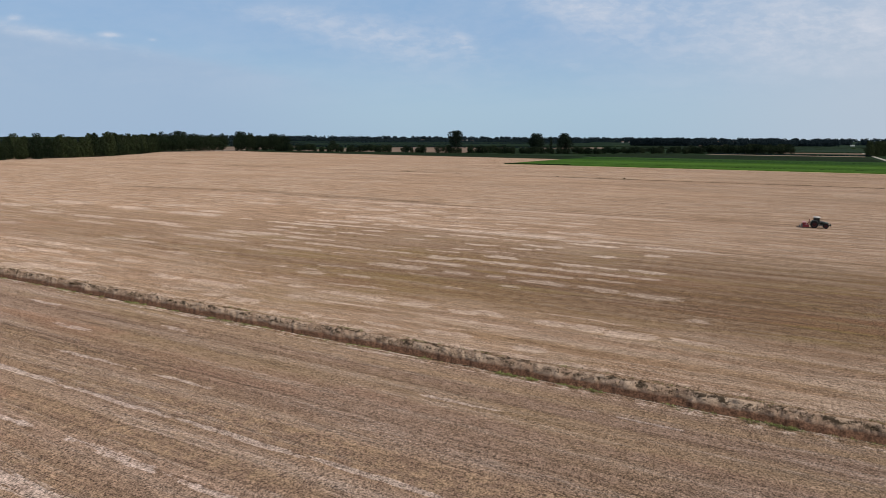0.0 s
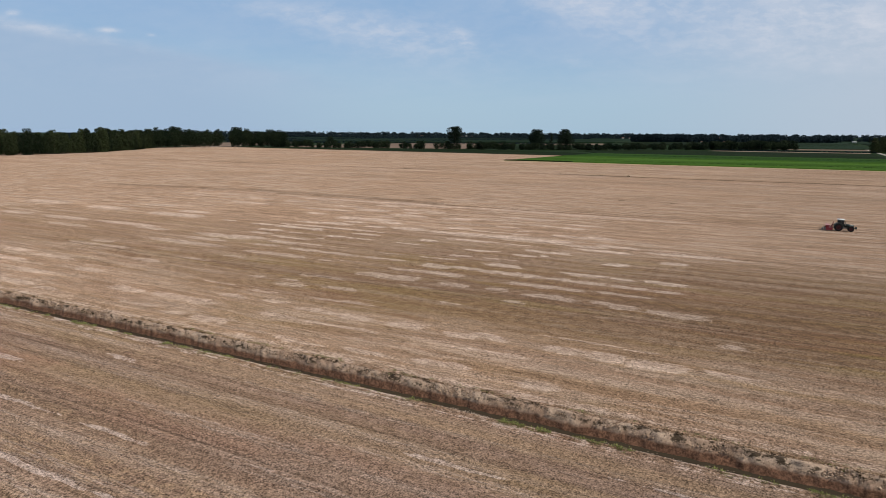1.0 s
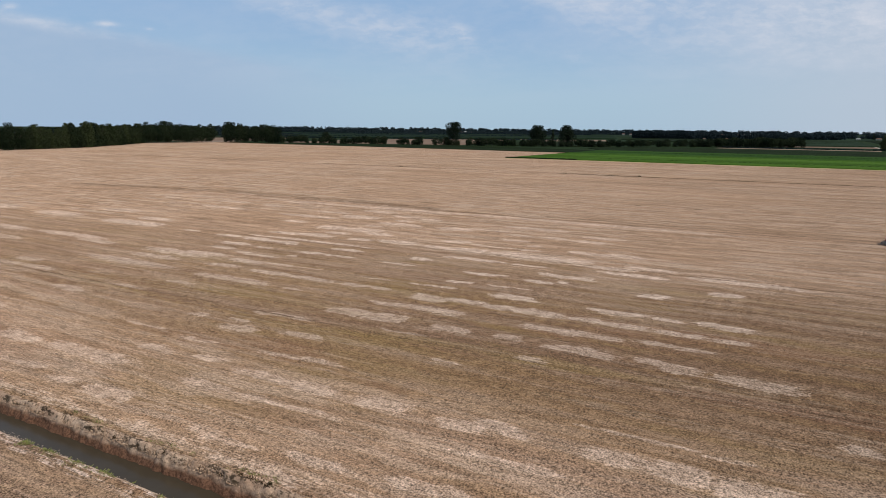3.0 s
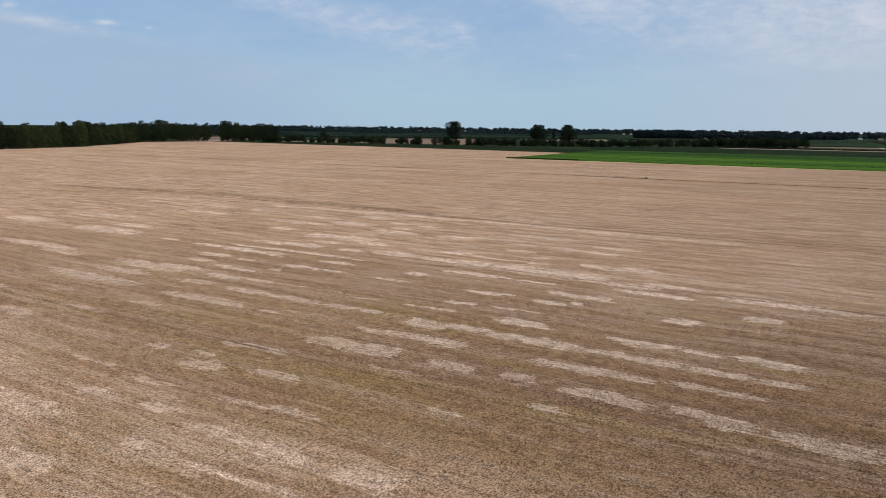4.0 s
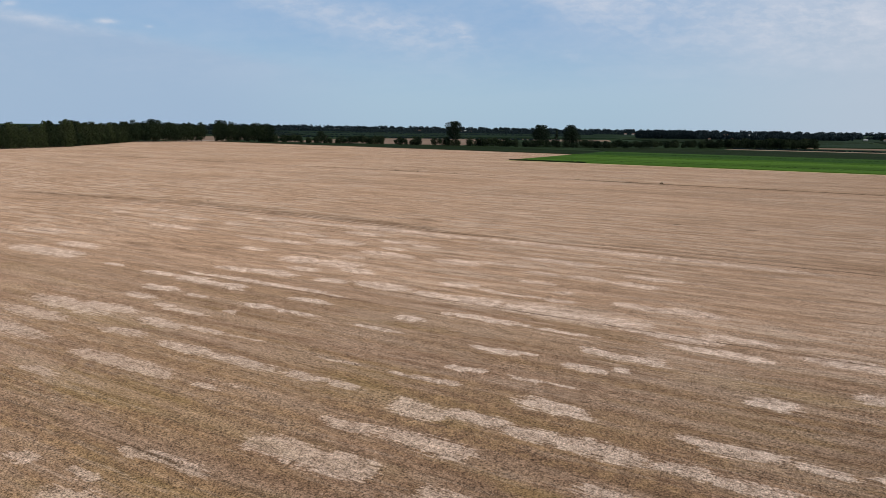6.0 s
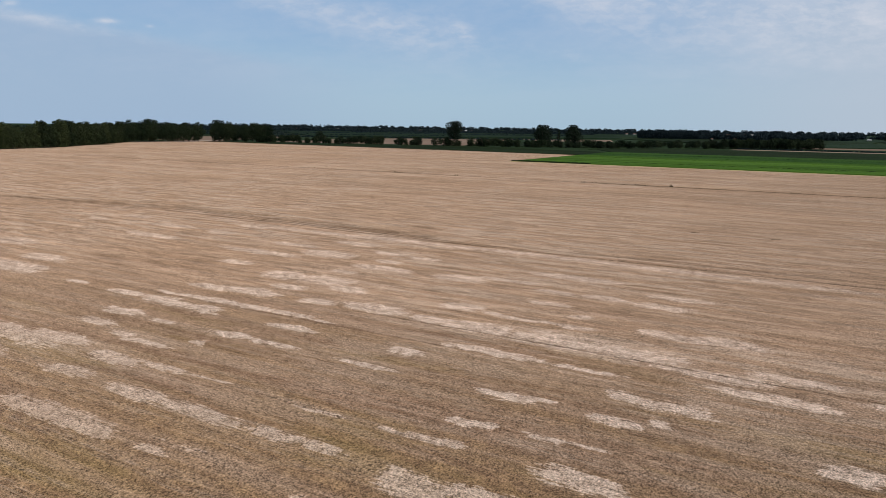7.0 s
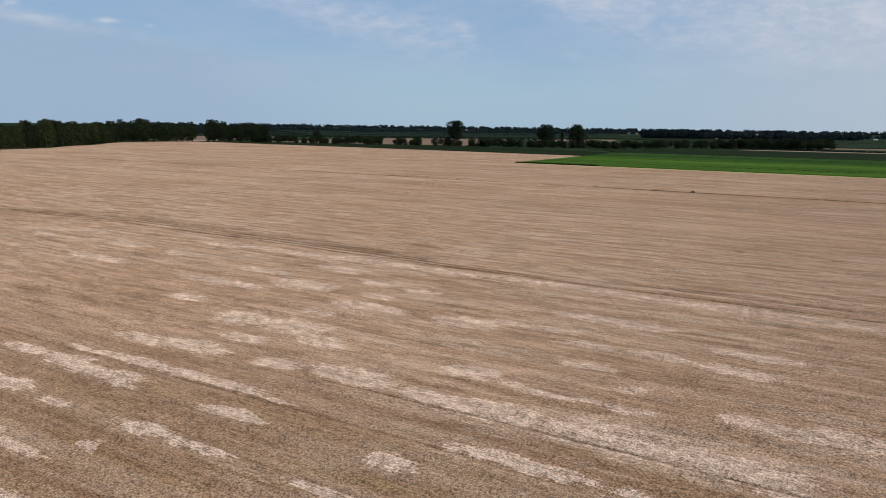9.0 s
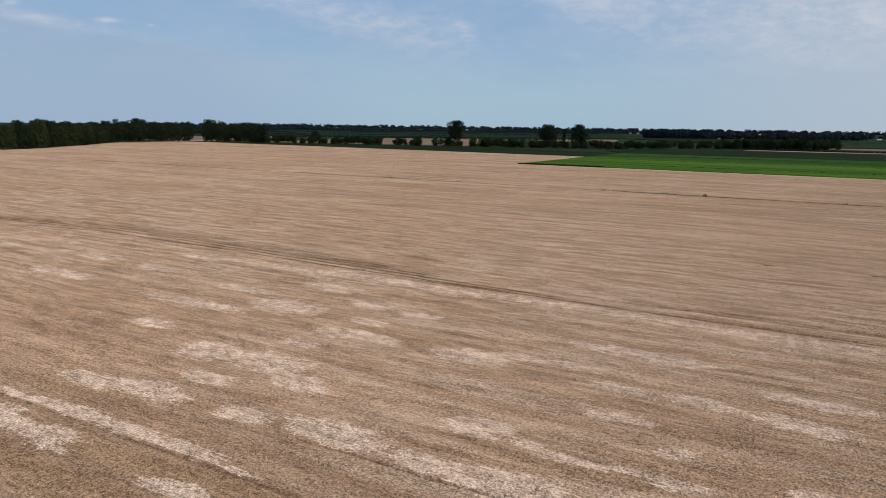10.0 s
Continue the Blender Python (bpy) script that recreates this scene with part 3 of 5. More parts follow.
RIM_NEAR, RIM_FAR, WATER_Z = 48.4, 52.0, -1.15
RUTS = [  # y at x = -94, half width, depth, strength, from x, to x, lean along x
    (78.3, 0.13, 0.05, 0.60, -140, 20, 0.0), (79.9, 0.14, 0.05, 0.4, -140, 20, 0.0), (36.4, 0.12, 0.05, 0.7, -100, 10, -0.01), (35.6, 0.12, 0.05, 0.6, -100, 10, -0.01), (97.9, 0.12, 0.05, 0.5, -75, -40, 0.0), (121.0, 0.14, 0.05, 0.7, -80, 20, 0.0), (115.3, 0.16, 0.05, 0.5, -120, -50, 0.0),
    (166.1, 0.26, 0.12, 1.0, -95, 80, 0.0), (166.9, 0.28, 0.07, 1.0, -190, -70, -0.030), (168.2, 0.32, 0.08, 1.1, -210, -62, -0.045), (169.6, 0.32, 0.07, 1.05, -240, -82, -0.050),
    (171.1, 0.30, 0.06, 0.9, -240, -88, -0.048), (172.8, 0.36, 0.05, 0.5, -200, -98, -0.045), (174.4, 0.36, 0.04, 0.45, -190, -106, -0.045),
    (170.4, 2.6, 0.0, 0.42, -235, -84, -0.048), (169.3, 0.5, 0.08, 0.55, -72, 60, 0.0), (170.7, 0.5, 0.08, 0.5, -64, 60, -0.01), (172.4, 0.5, 0.05, 0.35, -55, 60, 0.0),
    (313.5, 0.30, 0.08, 0.22, -400, 60, 0.0), (313.5, 0.35, 0.06, 0.7, -92, 70, 0.0), (21.0, 0.2, 0.03, 0.3, -90, 10, 0.0), (26.2, 0.2, 0.03, 0.3, -90, 10, 0.0),
    (33.4, 0.2, 0.03, 0.3, -90, 10, 0.0), (43.1, 0.2, 0.03, 0.35, -110, 12, 0.0),
]


def axis(*runs):
    """Grid lines: runs of (from, to, step), joined."""
    return np.unique(np.round(np.concatenate([np.arange(a, b, s) for a, b, s in runs]), 3))


def far_lines(start, end, first):
    out, step, v = [], first, start
    while v < end:
        v += step
        step *= 1.35
        out.append(min(v, end))
    return np.array(out)


def ground():
    xs = axis((-150, 30, 0.6), (-230, -150, 1.0), (-420, -230, 3), (30, 120, 3))
    xs = np.concatenate([-far_lines(420, 4700, 6)[::-1], xs, far_lines(118, 4700, 6)])
    ys = axis((14, 46.4, 0.4), (46.4, 53.6, 0.12), (53.6, 164, 0.42), (164, 177, 0.16), (177, 182, 0.3), (182, 312, 2.5), (312.2, 315, 0.3), (315, 640, 8))
    ys = np.concatenate([-far_lines(-14, 1500, 1)[::-1], ys, far_lines(638, 4700, 9)])
    fine = [np.arange(y - 0.5, y + 0.51, 0.125) for y in (36.4, 35.6, 28.9, 97.9, 78.3, 79.9, 121.0, 115.3, 166.0, 167.7, 169.3, 170.9)]
    xs, ys = np.unique(np.round(xs, 3)), np.unique(np.round(np.concatenate([ys, *fine]), 2))
    X, Y = np.meshgrid(xs, ys)
    nx, ny = len(xs), len(ys)
    near = (X > -160) & (X < 40) & (Y > 10) & (Y < 320)
    # soft undulation and clods of the tilled soil
    Z = 0.03 * wave_noise(X, Y, 3, 0.25, 3) * near
    Z += 0.02 * wave_noise(X * 0.3, Y, 4, 2.4, 2) * near
    # the ditch: steep earthen banks with slumps
    wob_n = 0.10 * wave_noise(X, X * 0, 5, 0.8, 4)
    wob_f = 0.20 * wave_noise(X, X * 0.2, 6, 0.9, 5)
    bed = -1.75
    down = smoothstep(RIM_NEAR + wob_n, RIM_NEAR + 0.85 + wob_n, Y)
    up = smoothstep(50.95 + wob_f * 0.5, RIM_FAR + 0.1 + wob_f, Y)
    cut = np.clip(down - up, 0, 1)
    crumble = cut * (1 - cut) * 4
    Z = Z * (1 - cut) + bed * cut
    Z += crumble * (0.13 * wave_noise(X, Y * 1.6, 7, 2.6, 3) + 0.07 * wave_noise(X, Y, 8, 8.0, 2)) * near
    # thrown-up earth along the far rim
    Z += 0.07 * np.exp(-((Y - 52.35 - wob_f) / 0.3) ** 2) * (1 + 0.7 * wave_noise(X, Y, 9, 1.8, 3))
    Z += 0.06 * np.exp(-((Y - 48.1) / 0.35) ** 2)
    rut = np.zeros_like(X)
    for y0, hw, deep, strong, xa, xb, lean in RUTS:
        line = y0 + lean * (X + 94) + (0.2 if lean < -0.02 else 0.0) * np.minimum(X + 165, 0) + 0.13 * np.sin(X * 0.11 + y0)
        k = np.exp(-((Y - line) / hw) ** 2) * smoothstep(xa, xa + 12, X) * (1 - smoothstep(xb - 12, xb, X))
        Z -= deep * k
        rut = np.maximum(rut, strong * k * (0.8 + 0.35 * wave_noise(X, Y, 10, 0.5, 3)))
    # chaff lying in streaks along the combine's passes
    wx = 0.9 * wave_noise(X, Y * 2.0, 11, 0.55, 3)
    wy = 0.30 * wave_noise(X * 0.8, Y, 12, 0.9, 3)
    wy *= 0.3 + 0.7 * smoothstep(46, 54, Y)
    chaff = np.zeros_like(X)
    for cx, cy, ln, wd in CHAFF:
        jx = np.where((xs > cx - ln) & (xs < cx + ln))[0]
        jy = np.where((ys > cy - wd * 2 - 0.8) & (ys < cy + wd * 2 + 0.8))[0]
        if len(jx) == 0 or len(jy) == 0:
            continue
        s = np.s_[jy[0]:jy[-1] + 1, jx[0]:jx[-1] + 1]
        u = np.abs(X[s] + wx[s] - cx) / (ln / 2 + 0.4)
        v = np.abs(Y[s] + wy[s] - cy) / (wd / 2 + min(0.28, 0.22 * wd))
        d = (u ** 3 + v ** 2.2) ** 0.4
        chaff[s] = np.maximum(chaff[s], 1 - smoothstep(0.35, 1.40, d))
    # pale headland strip in front of the double furrow, and by the ditch
    head = np.exp(-((Y - 162.9 - 0.6 * np.sin(X * 0.07)) / 1.5) ** 2) * smoothstep(-135, -118, X) * (1 - 0.8 * smoothstep(-50, 0, X))
    chaff = np.maximum(chaff, 0.80 * head * (1 + 0.3 * wave_noise(X, Y, 13, 0.3, 3)))
    chaff = np.maximum(chaff, 0.55 * np.exp(-((Y - 53.1) / 0.9) ** 2) * (1 + 0.5 * wave_noise(X, Y, 14, 0.5, 3)))
    chaff = np.maximum(chaff, 0.50 * np.exp(-((Y - 47.7) / 0.4) ** 2) * (1 + 0.5 * wave_noise(X, Y, 15, 0.6, 3)))
    chaff = np.maximum(chaff, 1.1 * np.exp(-((Y - 48.26) / 0.20) ** 2) * np.clip(0.60 + 0.8 * wave_noise(X, X * 0.3, 18, 0.7, 4), 0, 1))
    drift = 5 * wave_noise(X, Y, 16, 0.05, 2)
    # pale lane under each pass of the combine
    off = np.abs((Y - 55.6) / 4.7 - np.round((Y - 55.6) / 4.7)) * 4.7
    lane = np.exp(-(off / 1.05) ** 2) * (0.62 + 0.55 * wave_noise(X, Y * 3, 17, 0.07, 3)) * (Y < 166)
    # straw cover; the west and y > 104 also carry sunlit brightness as colour
    straw_sun = 0.01 + 0.50 * smoothstep(52, 54, Y) * (1 - smoothstep(63, 78, Y + drift)) + 0.20 * smoothstep(82, 112, Y + 0.5 * drift) + 0.76 * smoothstep(104, 130, Y + drift) + 0.02 * smoothstep(165, 176, Y + 0.3 * drift) + 0.40 * smoothstep(50, 125, -X + drift) * smoothstep(52, 60, Y)
    verts = np.stack([X, Y, Z], -1).reshape(-1, 3)
    i = np.arange(nx * ny).reshape(ny, nx)
    faces = np.stack([i[:-1, :-1], i[:-1, 1:], i[1:, 1:], i[1:, :-1]], -1).reshape(-1, 4)
    me = array_mesh("ground", verts, faces, [M_STUBBLE, M_MUD, M_MEADOW])
    mid = (Y[:-1, :-1] + Y[1:, :-1]) / 2
    wob = (wob_n[:-1, :-1], wob_f[:-1, :-1])
    bank = ((mid > RIM_NEAR - 0.05 + wob[0]) & (mid < RIM_FAR + 0.12 + wob[1])).reshape(-1)
    cx, cy = (X[:-1, :-1] + X[1:, 1:]) / 2, (Y[:-1, :-1] + Y[1:, 1:]) / 2
    other = (cy > 568 - 0.088 * (cx + 167)) | ((cx > -160) & (cy > 445)) | (cx < -578 - 0.55 * np.maximum(cy - 372, 0)) | ((cx > 88) & (cy > 430))
    me.polygons.foreach_set("material_index", np.where(bank, 1, np.where(other.reshape(-1), 2, 0)).astype(np.int32))
    me.polygons.foreach_set("use_smooth", np.ones(len(faces), bool))
    for key, val in (("chaff", chaff), ("rut", rut), ("straw_sun", straw_sun), ("lane", lane), ("east_shade", smoothstep(-70, 15, X + drift) * smoothstep(58, 72, Y)), ("near", 1 - smoothstep(46, 50, Y)), ("loose", 0.28 * smoothstep(47, 54, Y) * (1 - smoothstep(68, 84, Y + drift))), ("beyond", smoothstep(200, 245, Y + drift)), ("gold", 0.75 + 0.25 * smoothstep(47, 54, Y)), ("fresh", np.maximum((0.42 + 0.02 * smoothstep(47, 54, Y) + 0.02 * smoothstep(70, 82, Y) + 0.44 * smoothstep(86, 110, Y + drift) - 0.16 * smoothstep(112, 140, Y + drift)) * (1 - 0.3 * smoothstep(110, 160, -X)), 0.85 * np.exp(-((Y - 48.25) / 0.4) ** 2) * (1 - 0.7 * smoothstep(-45, -12, X))))):
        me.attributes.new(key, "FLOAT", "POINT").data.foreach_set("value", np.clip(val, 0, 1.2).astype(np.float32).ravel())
    ob = new("ground", me)
    return tagged(ob, "harvested stubble field with pale chaff streaks and wheel ruts", "field", kind="structure")


ground()


def water():
    xs = np.arange(-330, 160, 2.0)
    ys = np.array([48.6, 49.4, 50.2, 51.0, 51.7])
    X, Y = np.meshgrid(xs, ys)
    i = np.arange(X.size).reshape(X.shape)
    faces = np.stack([i[:-1, :-1], i[:-1, 1:], i[1:, 1:], i[1:, :-1]], -1).reshape(-1, 4)
    me = array_mesh("water", np.stack([X, Y, X * 0 + WATER_Z], -1).reshape(-1, 3), faces, M_WATER)
    tagged(new("water", me), "still dark water in the drainage ditch", "water", kind="structure")


water()


def ditch_bank():
    """The far bank's crust: slumped lumps, gullies and a ragged overhanging lip."""
    xs = np.arange(-130, 22, 0.15)
    ds = np.linspace(0, 1, 17)
    X, D = np.meshgrid(xs, ds)
    wob = 0.20 * wave_noise(X, X * 0.2, 6, 0.9, 5)
    Y = (52.26 + wob) * (1 - D) + (50.98 + wob * 0.5) * D
    Z = -1.75 * (1 - smoothstep(50.95 + wob * 0.5, RIM_FAR + 0.1 + wob, Y))
    lump = 0.5 * wave_noise(X, D * 2.2, 31, 2.4, 3) + 0.5 * wave_noise(X, D * 3.0, 32, 6.0, 2)
    gully = np.clip(wave_noise(X, D * 0.4, 33, 1.7, 3) - 0.35, 0, 1)
    lip = np.exp(-((D - 0.16) / 0.10) ** 2) * np.clip(0.4 + wave_noise(X, X * 0.1, 34, 1.3, 4), 0, 1.4)
    edge = np.sin(np.pi * np.clip(D * 1.05, 0, 1)) ** 0.6
    out = edge * (0.08 + 0.17 * lump + 0.20 * lip - 0.24 * gully)
    Y, Z = Y - 0.75 * out, Z + 0.66 * out + 0.02 * (D == 0)
    i = np.arange(X.size).reshape(X.shape)
    faces = np.stack([i[:-1, :-1], i[1:, :-1], i[1:, 1:], i[:-1, 1:]], -1).reshape(-1, 4)
    me = array_mesh("ditch_bank", np.stack([X, Y, Z], -1).reshape(-1, 3), faces, M_MUD)
    tagged(new("ditch_bank", me), "crumbling brown earth bank of the drainage ditch", "ditch bank", kind="structure")


ditch_bank()


# ---------------------------------------------------------------- blades, leaves
def leaf_cloud(rng, centres, radii, count, size, flat=1.0, fill=0.55):
    """Bent leaf clumps on the shells of several lobes: places and quads."""
    w = np.array([r[0] * r[1] + r[1] * r[2] + r[0] * r[2] for r in radii])
    which = rng.choice(len(centres), count, p=w / w.sum())
    d = rng.normal(size=(count, 3))
    d /= np.linalg.norm(d, axis=1)[:, None]
    r = fill + (1 - fill) * rng.uniform(size=(count, 1)) ** 0.6
    pos = np.array(centres)[which] + d * r * np.array(radii)[which]
    nrm = d + rng.normal(scale=0.55, size=(count, 3))
    nrm /= np.linalg.norm(nrm, axis=1)[:, None]
    a = np.cross(nrm, rng.normal(size=(count, 3)))
    a /= np.linalg.norm(a, axis=1)[:, None]
    b = np.cross(nrm, a)
    s = (size * rng.uniform(0.6, 1.35, size=(count, 1)))
    lift = nrm * s * 0.25
    q = np.stack([pos - a * s - lift, pos - b * s * 0.7 * flat + lift, pos + a * s - lift, pos + b * s * 0.7 * flat + lift], 1)
    verts = q.reshape(-1, 3)
    faces = np.arange(count * 4).reshape(-1, 4)
    return verts, faces


def trunk_mesh(name, rng, height, radius, top, limbs, spread):
    """A tapered, slightly crooked trunk with limbs that reach into the crown."""
    bm = bmesh.new()
    p, r = Vector((0, 0, -0.3)), radius
    n = 4
    for k in range(n):
        q = Vector((rng.normal(0, 0.12) * (k + 1) * radius * 2, rng.normal(0, 0.12) * (k + 1) * radius * 2, top * (k + 1) / n))
        add_tube(bm, p, q, r * (1.25 if k == 0 else 1), r * 0.8, 8)
        p, r = q, r * 0.8
    for k in range(limbs):
        z = top * rng.uniform(0.45, 0.98)
        a = rng.uniform(0, 2 * math.pi)
        reach = spread * rng.uniform(0.5, 0.9)
        start = Vector((0, 0, z))
        mid = start + Vector((math.cos(a) * reach * 0.5, math.sin(a) * reach * 0.5, reach * 0.45))
        end = mid + Vector((math.cos(a + 0.4) * reach * 0.5, math.sin(a + 0.4) * reach * 0.5, reach * 0.5))
        add_tube(bm, start, mid, radius * 0.42, radius * 0.25, 6)
        add_tube(bm, mid, end, radius * 0.25, radius * 0.08, 6)
    me = bpy.data.meshes.new(name)
    bm.to_mesh(me)
    bm.free()
    me.materials.append(M_BARK)
    return me


def make_tree(name, seed, height, width, bare, lobes, leaves, size, material, shape="round"):
    """A tree at the origin: an Empty with a trunk and a leafy crown."""
    rng = np.random.RandomState(seed)
    root = new(name)
    top = height * (0.72 if shape != "spire" else 0.85)
    trunk = new("trunk", trunk_mesh("trunk", rng, height, max(0.12, height * 0.017), top, 7 if shape != "spire" else 4, width * 0.42))
    trunk.parent = root
    centres, radii = [], []
    lo = height * bare
    for k in range(lobes):
        f = (k + 0.5) / lobes
        z = lo + (height - lo) * f
        if shape == "round":
            prof = math.sin(math.pi * min(0.97, 0.16 + 0.78 * f)) ** 0.7
        elif shape == "column":
            prof = 0.85 if f < 0.7 else 0.85 - 1.3 * (f - 0.7)
        elif shape == "spire":
            prof = 1.0 - 0.75 * f
        elif shape == "vase":
            prof = 0.50 + 0.62 * f if f < 0.75 else 0.96 - 1.5 * (f - 0.75)
        else:
            prof = 0.95 - 0.35 * abs(f - 0.4) - 1.1 * max(0.0, f - 0.72)
        a = k * 2.4 + rng.uniform(-0.5, 0.5)
        off = width * 0.5 * prof * rng.uniform(0.25, 0.62)
        rr = width * 0.5 * prof * rng.uniform(0.42, 0.66)
        rz = max(rr * 0.8, (height - lo) / lobes * 1.1)
        rz = min(rz, max(0.35 * height / 4, height - z)) if f > 0.6 else rz
        centres.append((math.cos(a) * off, math.sin(a) * off, min(z, height - rz * 0.85)))
        radii.append((rr, rr, rz))
    v, f = leaf_cloud(rng, centres, radii, leaves, size)
    v[:, 2] = np.maximum(v[:, 2], 0.1)
    crown = new("crown", array_mesh("crown", v, f, material))
    crown.parent = root
    return root


def plant(kinds, rng, x, y, height, of, label, category, group="", wide=1.0):
    """A copy of one of the kinds at a place, scaled to a height."""
    src = kinds[rng.randint(len(kinds))]
    k = height / of
    m = pose(x, y, 0, 0, 0, float(rng.uniform(0, 360)))
    ob = copy_thing(src, m)
    ob.scale = (k * wide, k * wide, k)
    return tagged(ob, label, category, group)


def line_points(pts, step, rng, jitter=0.3):
    out = []
    for (xa, ya), (xb, yb) in zip(pts[:-1], pts[1:]):
        ln = math.hypot(xb - xa, yb - ya)
        n = max(1, round(ln / step))
        for k in range(n):
            f = (k + 0.5 + rng.uniform(-jitter, jitter)) / n
            out.append((xa + (xb - xa) * f, ya + (yb - ya) * f))
    return out


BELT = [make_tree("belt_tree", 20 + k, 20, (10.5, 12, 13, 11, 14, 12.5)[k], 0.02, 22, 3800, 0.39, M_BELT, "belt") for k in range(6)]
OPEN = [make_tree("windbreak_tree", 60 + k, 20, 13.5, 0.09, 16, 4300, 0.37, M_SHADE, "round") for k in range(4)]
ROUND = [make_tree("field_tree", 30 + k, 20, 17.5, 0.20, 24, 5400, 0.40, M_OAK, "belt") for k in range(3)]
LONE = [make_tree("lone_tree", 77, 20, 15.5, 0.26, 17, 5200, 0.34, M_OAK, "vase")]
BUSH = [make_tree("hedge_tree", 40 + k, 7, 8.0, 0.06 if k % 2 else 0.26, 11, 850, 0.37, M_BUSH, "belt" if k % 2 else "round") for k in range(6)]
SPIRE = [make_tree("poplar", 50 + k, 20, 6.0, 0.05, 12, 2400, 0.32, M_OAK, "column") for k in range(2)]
KINDS = BELT + OPEN + ROUND + LONE + BUSH + SPIRE

rng = np.random.RandomState(5)
# the belt of trees along the field's western side
for x, y in line_points([(-528, 190), (-541, 310), (-552, 372), (-590, 432), (-648, 510)], 7.2, rng):
    h = rng.uniform(16, 23) if y > 330 else rng.uniform(13.5, 18)
    plant(BELT, rng, x + rng.uniform(-2, 2), y, h, 20, "tall leafy tree in a dense dark windbreak beside the field", "tree", "windbreak trees")
for x, y in line_points([(-546, 190), (-560, 300), (-572, 372), (-610, 432), (-668, 510)], 11, rng):
    plant(BELT, rng, x, y, rng.uniform(17, 21.5), 20, "tall leafy tree in a dense dark windbreak beside the field", "tree", "windbreak trees")
for x, y in line_points([(-648, 512), (-640, 545), (-621, 587)], 5.6, rng):
    plant(OPEN, rng, x, y, rng.uniform(18.5, 24.5), 20, "tall dark tree at the corner of the windbreak", "tree", "windbreak trees")
plant(ROUND, rng, -648, 540, 25, 20, "broad round-topped tree standing above the windbreak", "tree")
for x, y in line_points([(-611, 595), (-590, 611), (-572, 623), (-556, 633)], 5.2, rng):
    plant(OPEN, rng, x, y, rng.uniform(18.5, 24), 20, "tall dark tree in a short row past the track", "tree", "trees past the track")
plant(ROUND, rng, -607, 602, 25, 20, "tall round-topped tree beside the track gap", "tree")

# hedge trees along the far ditch
HEDGE = [(-574, 628), (-500, 648), (-425, 668), (-350, 690), (-283, 712), (-225, 742), (-178, 765), (-148, 778)]
for x, y in line_points(HEDGE, 4.6, rng, 0.45):
    if rng.uniform() < 0.04 or -422 < x < -411 or -377 < x < -371:
        continue
    plant(BUSH, rng, x, y + rng.uniform(-4, 4), rng.uniform(5.5, 10), 7, "low round hedge tree on a far field edge", "tree", "hedge trees", rng.uniform(0.9, 1.3))
plant(ROUND, rng, -512, 668, 14, 20, "dark round tree rising from the hedge", "tree")
plant(LONE, rng, -345, 693, 27, 20, "large spreading tree with a pale trunk, alone above the hedge", "tree", "", 1.05)
plant(ROUND, rng, -272, 778, 24.5, 20, "dense dark round-crowned tree, one of a pair", "tree", "paired trees", 1.18)
plant(ROUND, rng, -250, 826, 25, 20, "dense dark round-crowned tree, one of a pair", "tree", "paired trees", 1.2)
plant(SPIRE, rng, -262, 806, 20, 20, "narrow dark poplar between two round trees", "tree")

# the grove behind the green crop
for x, y in line_points([(-165, 815), (-110, 850), (-60, 880), (18, 935)], 7.0, rng, 0.45):
    for back in (0, 16, 34):
        h = rng.uniform(4.5, 8.5) + 4.5 * min(1, max(0, (x + 150) / 110)) * rng.uniform(0.5, 1.1)
        plant(BUSH, rng, x + rng.uniform(-6, 6), y + back + rng.uniform(-9, 9), h, 7, "dark bushy tree in a low grove behind the crop", "tree", "grove trees", rng.uniform(0.9, 1.2))
for x, y in line_points([(92, 858), (118, 900), (160, 960)], 7, rng):
    plant(BELT, rng, x, y, rng.uniform(14, 18), 20, "dark leafy tree beside the far gravel track", "tree", "trackside trees")

for x, y, h in ((196, 1850, 17), (248, 1880, 15), (-1010, 1760, 14)):
    plant(SPIRE, rng, x, y, h, 20, "dark poplar on the horizon beside farm buildings", "tree", "far poplars", 1.3)

for k in KINDS:
    for o in (*k.children_recursive, k):
        bpy.data.objects.remove(o)


# ---------------------------------------------------------------- far woods and hedges
def wood_band(name, pts, step, height, depth, seed, label, size=2.2, per=46, wide=9.0, flat=0.15):
    """Far woodland: many leafy crowns in one mesh along a line."""
    rng = np.random.RandomState(seed)
    centres, radii = [], []
    for x, y in line_points(pts, step, rng, 0.5):
        h = height * rng.uniform(1 - flat * 2, 1 + flat)
        w = wide * rng.uniform(0.7, 1.3)
        centres.append((x + rng.uniform(-1, 1) * depth, y + rng.uniform(-1, 1) * depth, h * 0.5))
        radii.append((w * 0.6, w * 0.6, h * 0.5))
    v, f = leaf_cloud(rng, centres, radii, per * len(centres), size, fill=0.7)
    v[:, 2] = np.maximum(v[:, 2], 0)
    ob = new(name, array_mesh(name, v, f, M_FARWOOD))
    return tagged(ob, label, "woodland", kind="stuff")


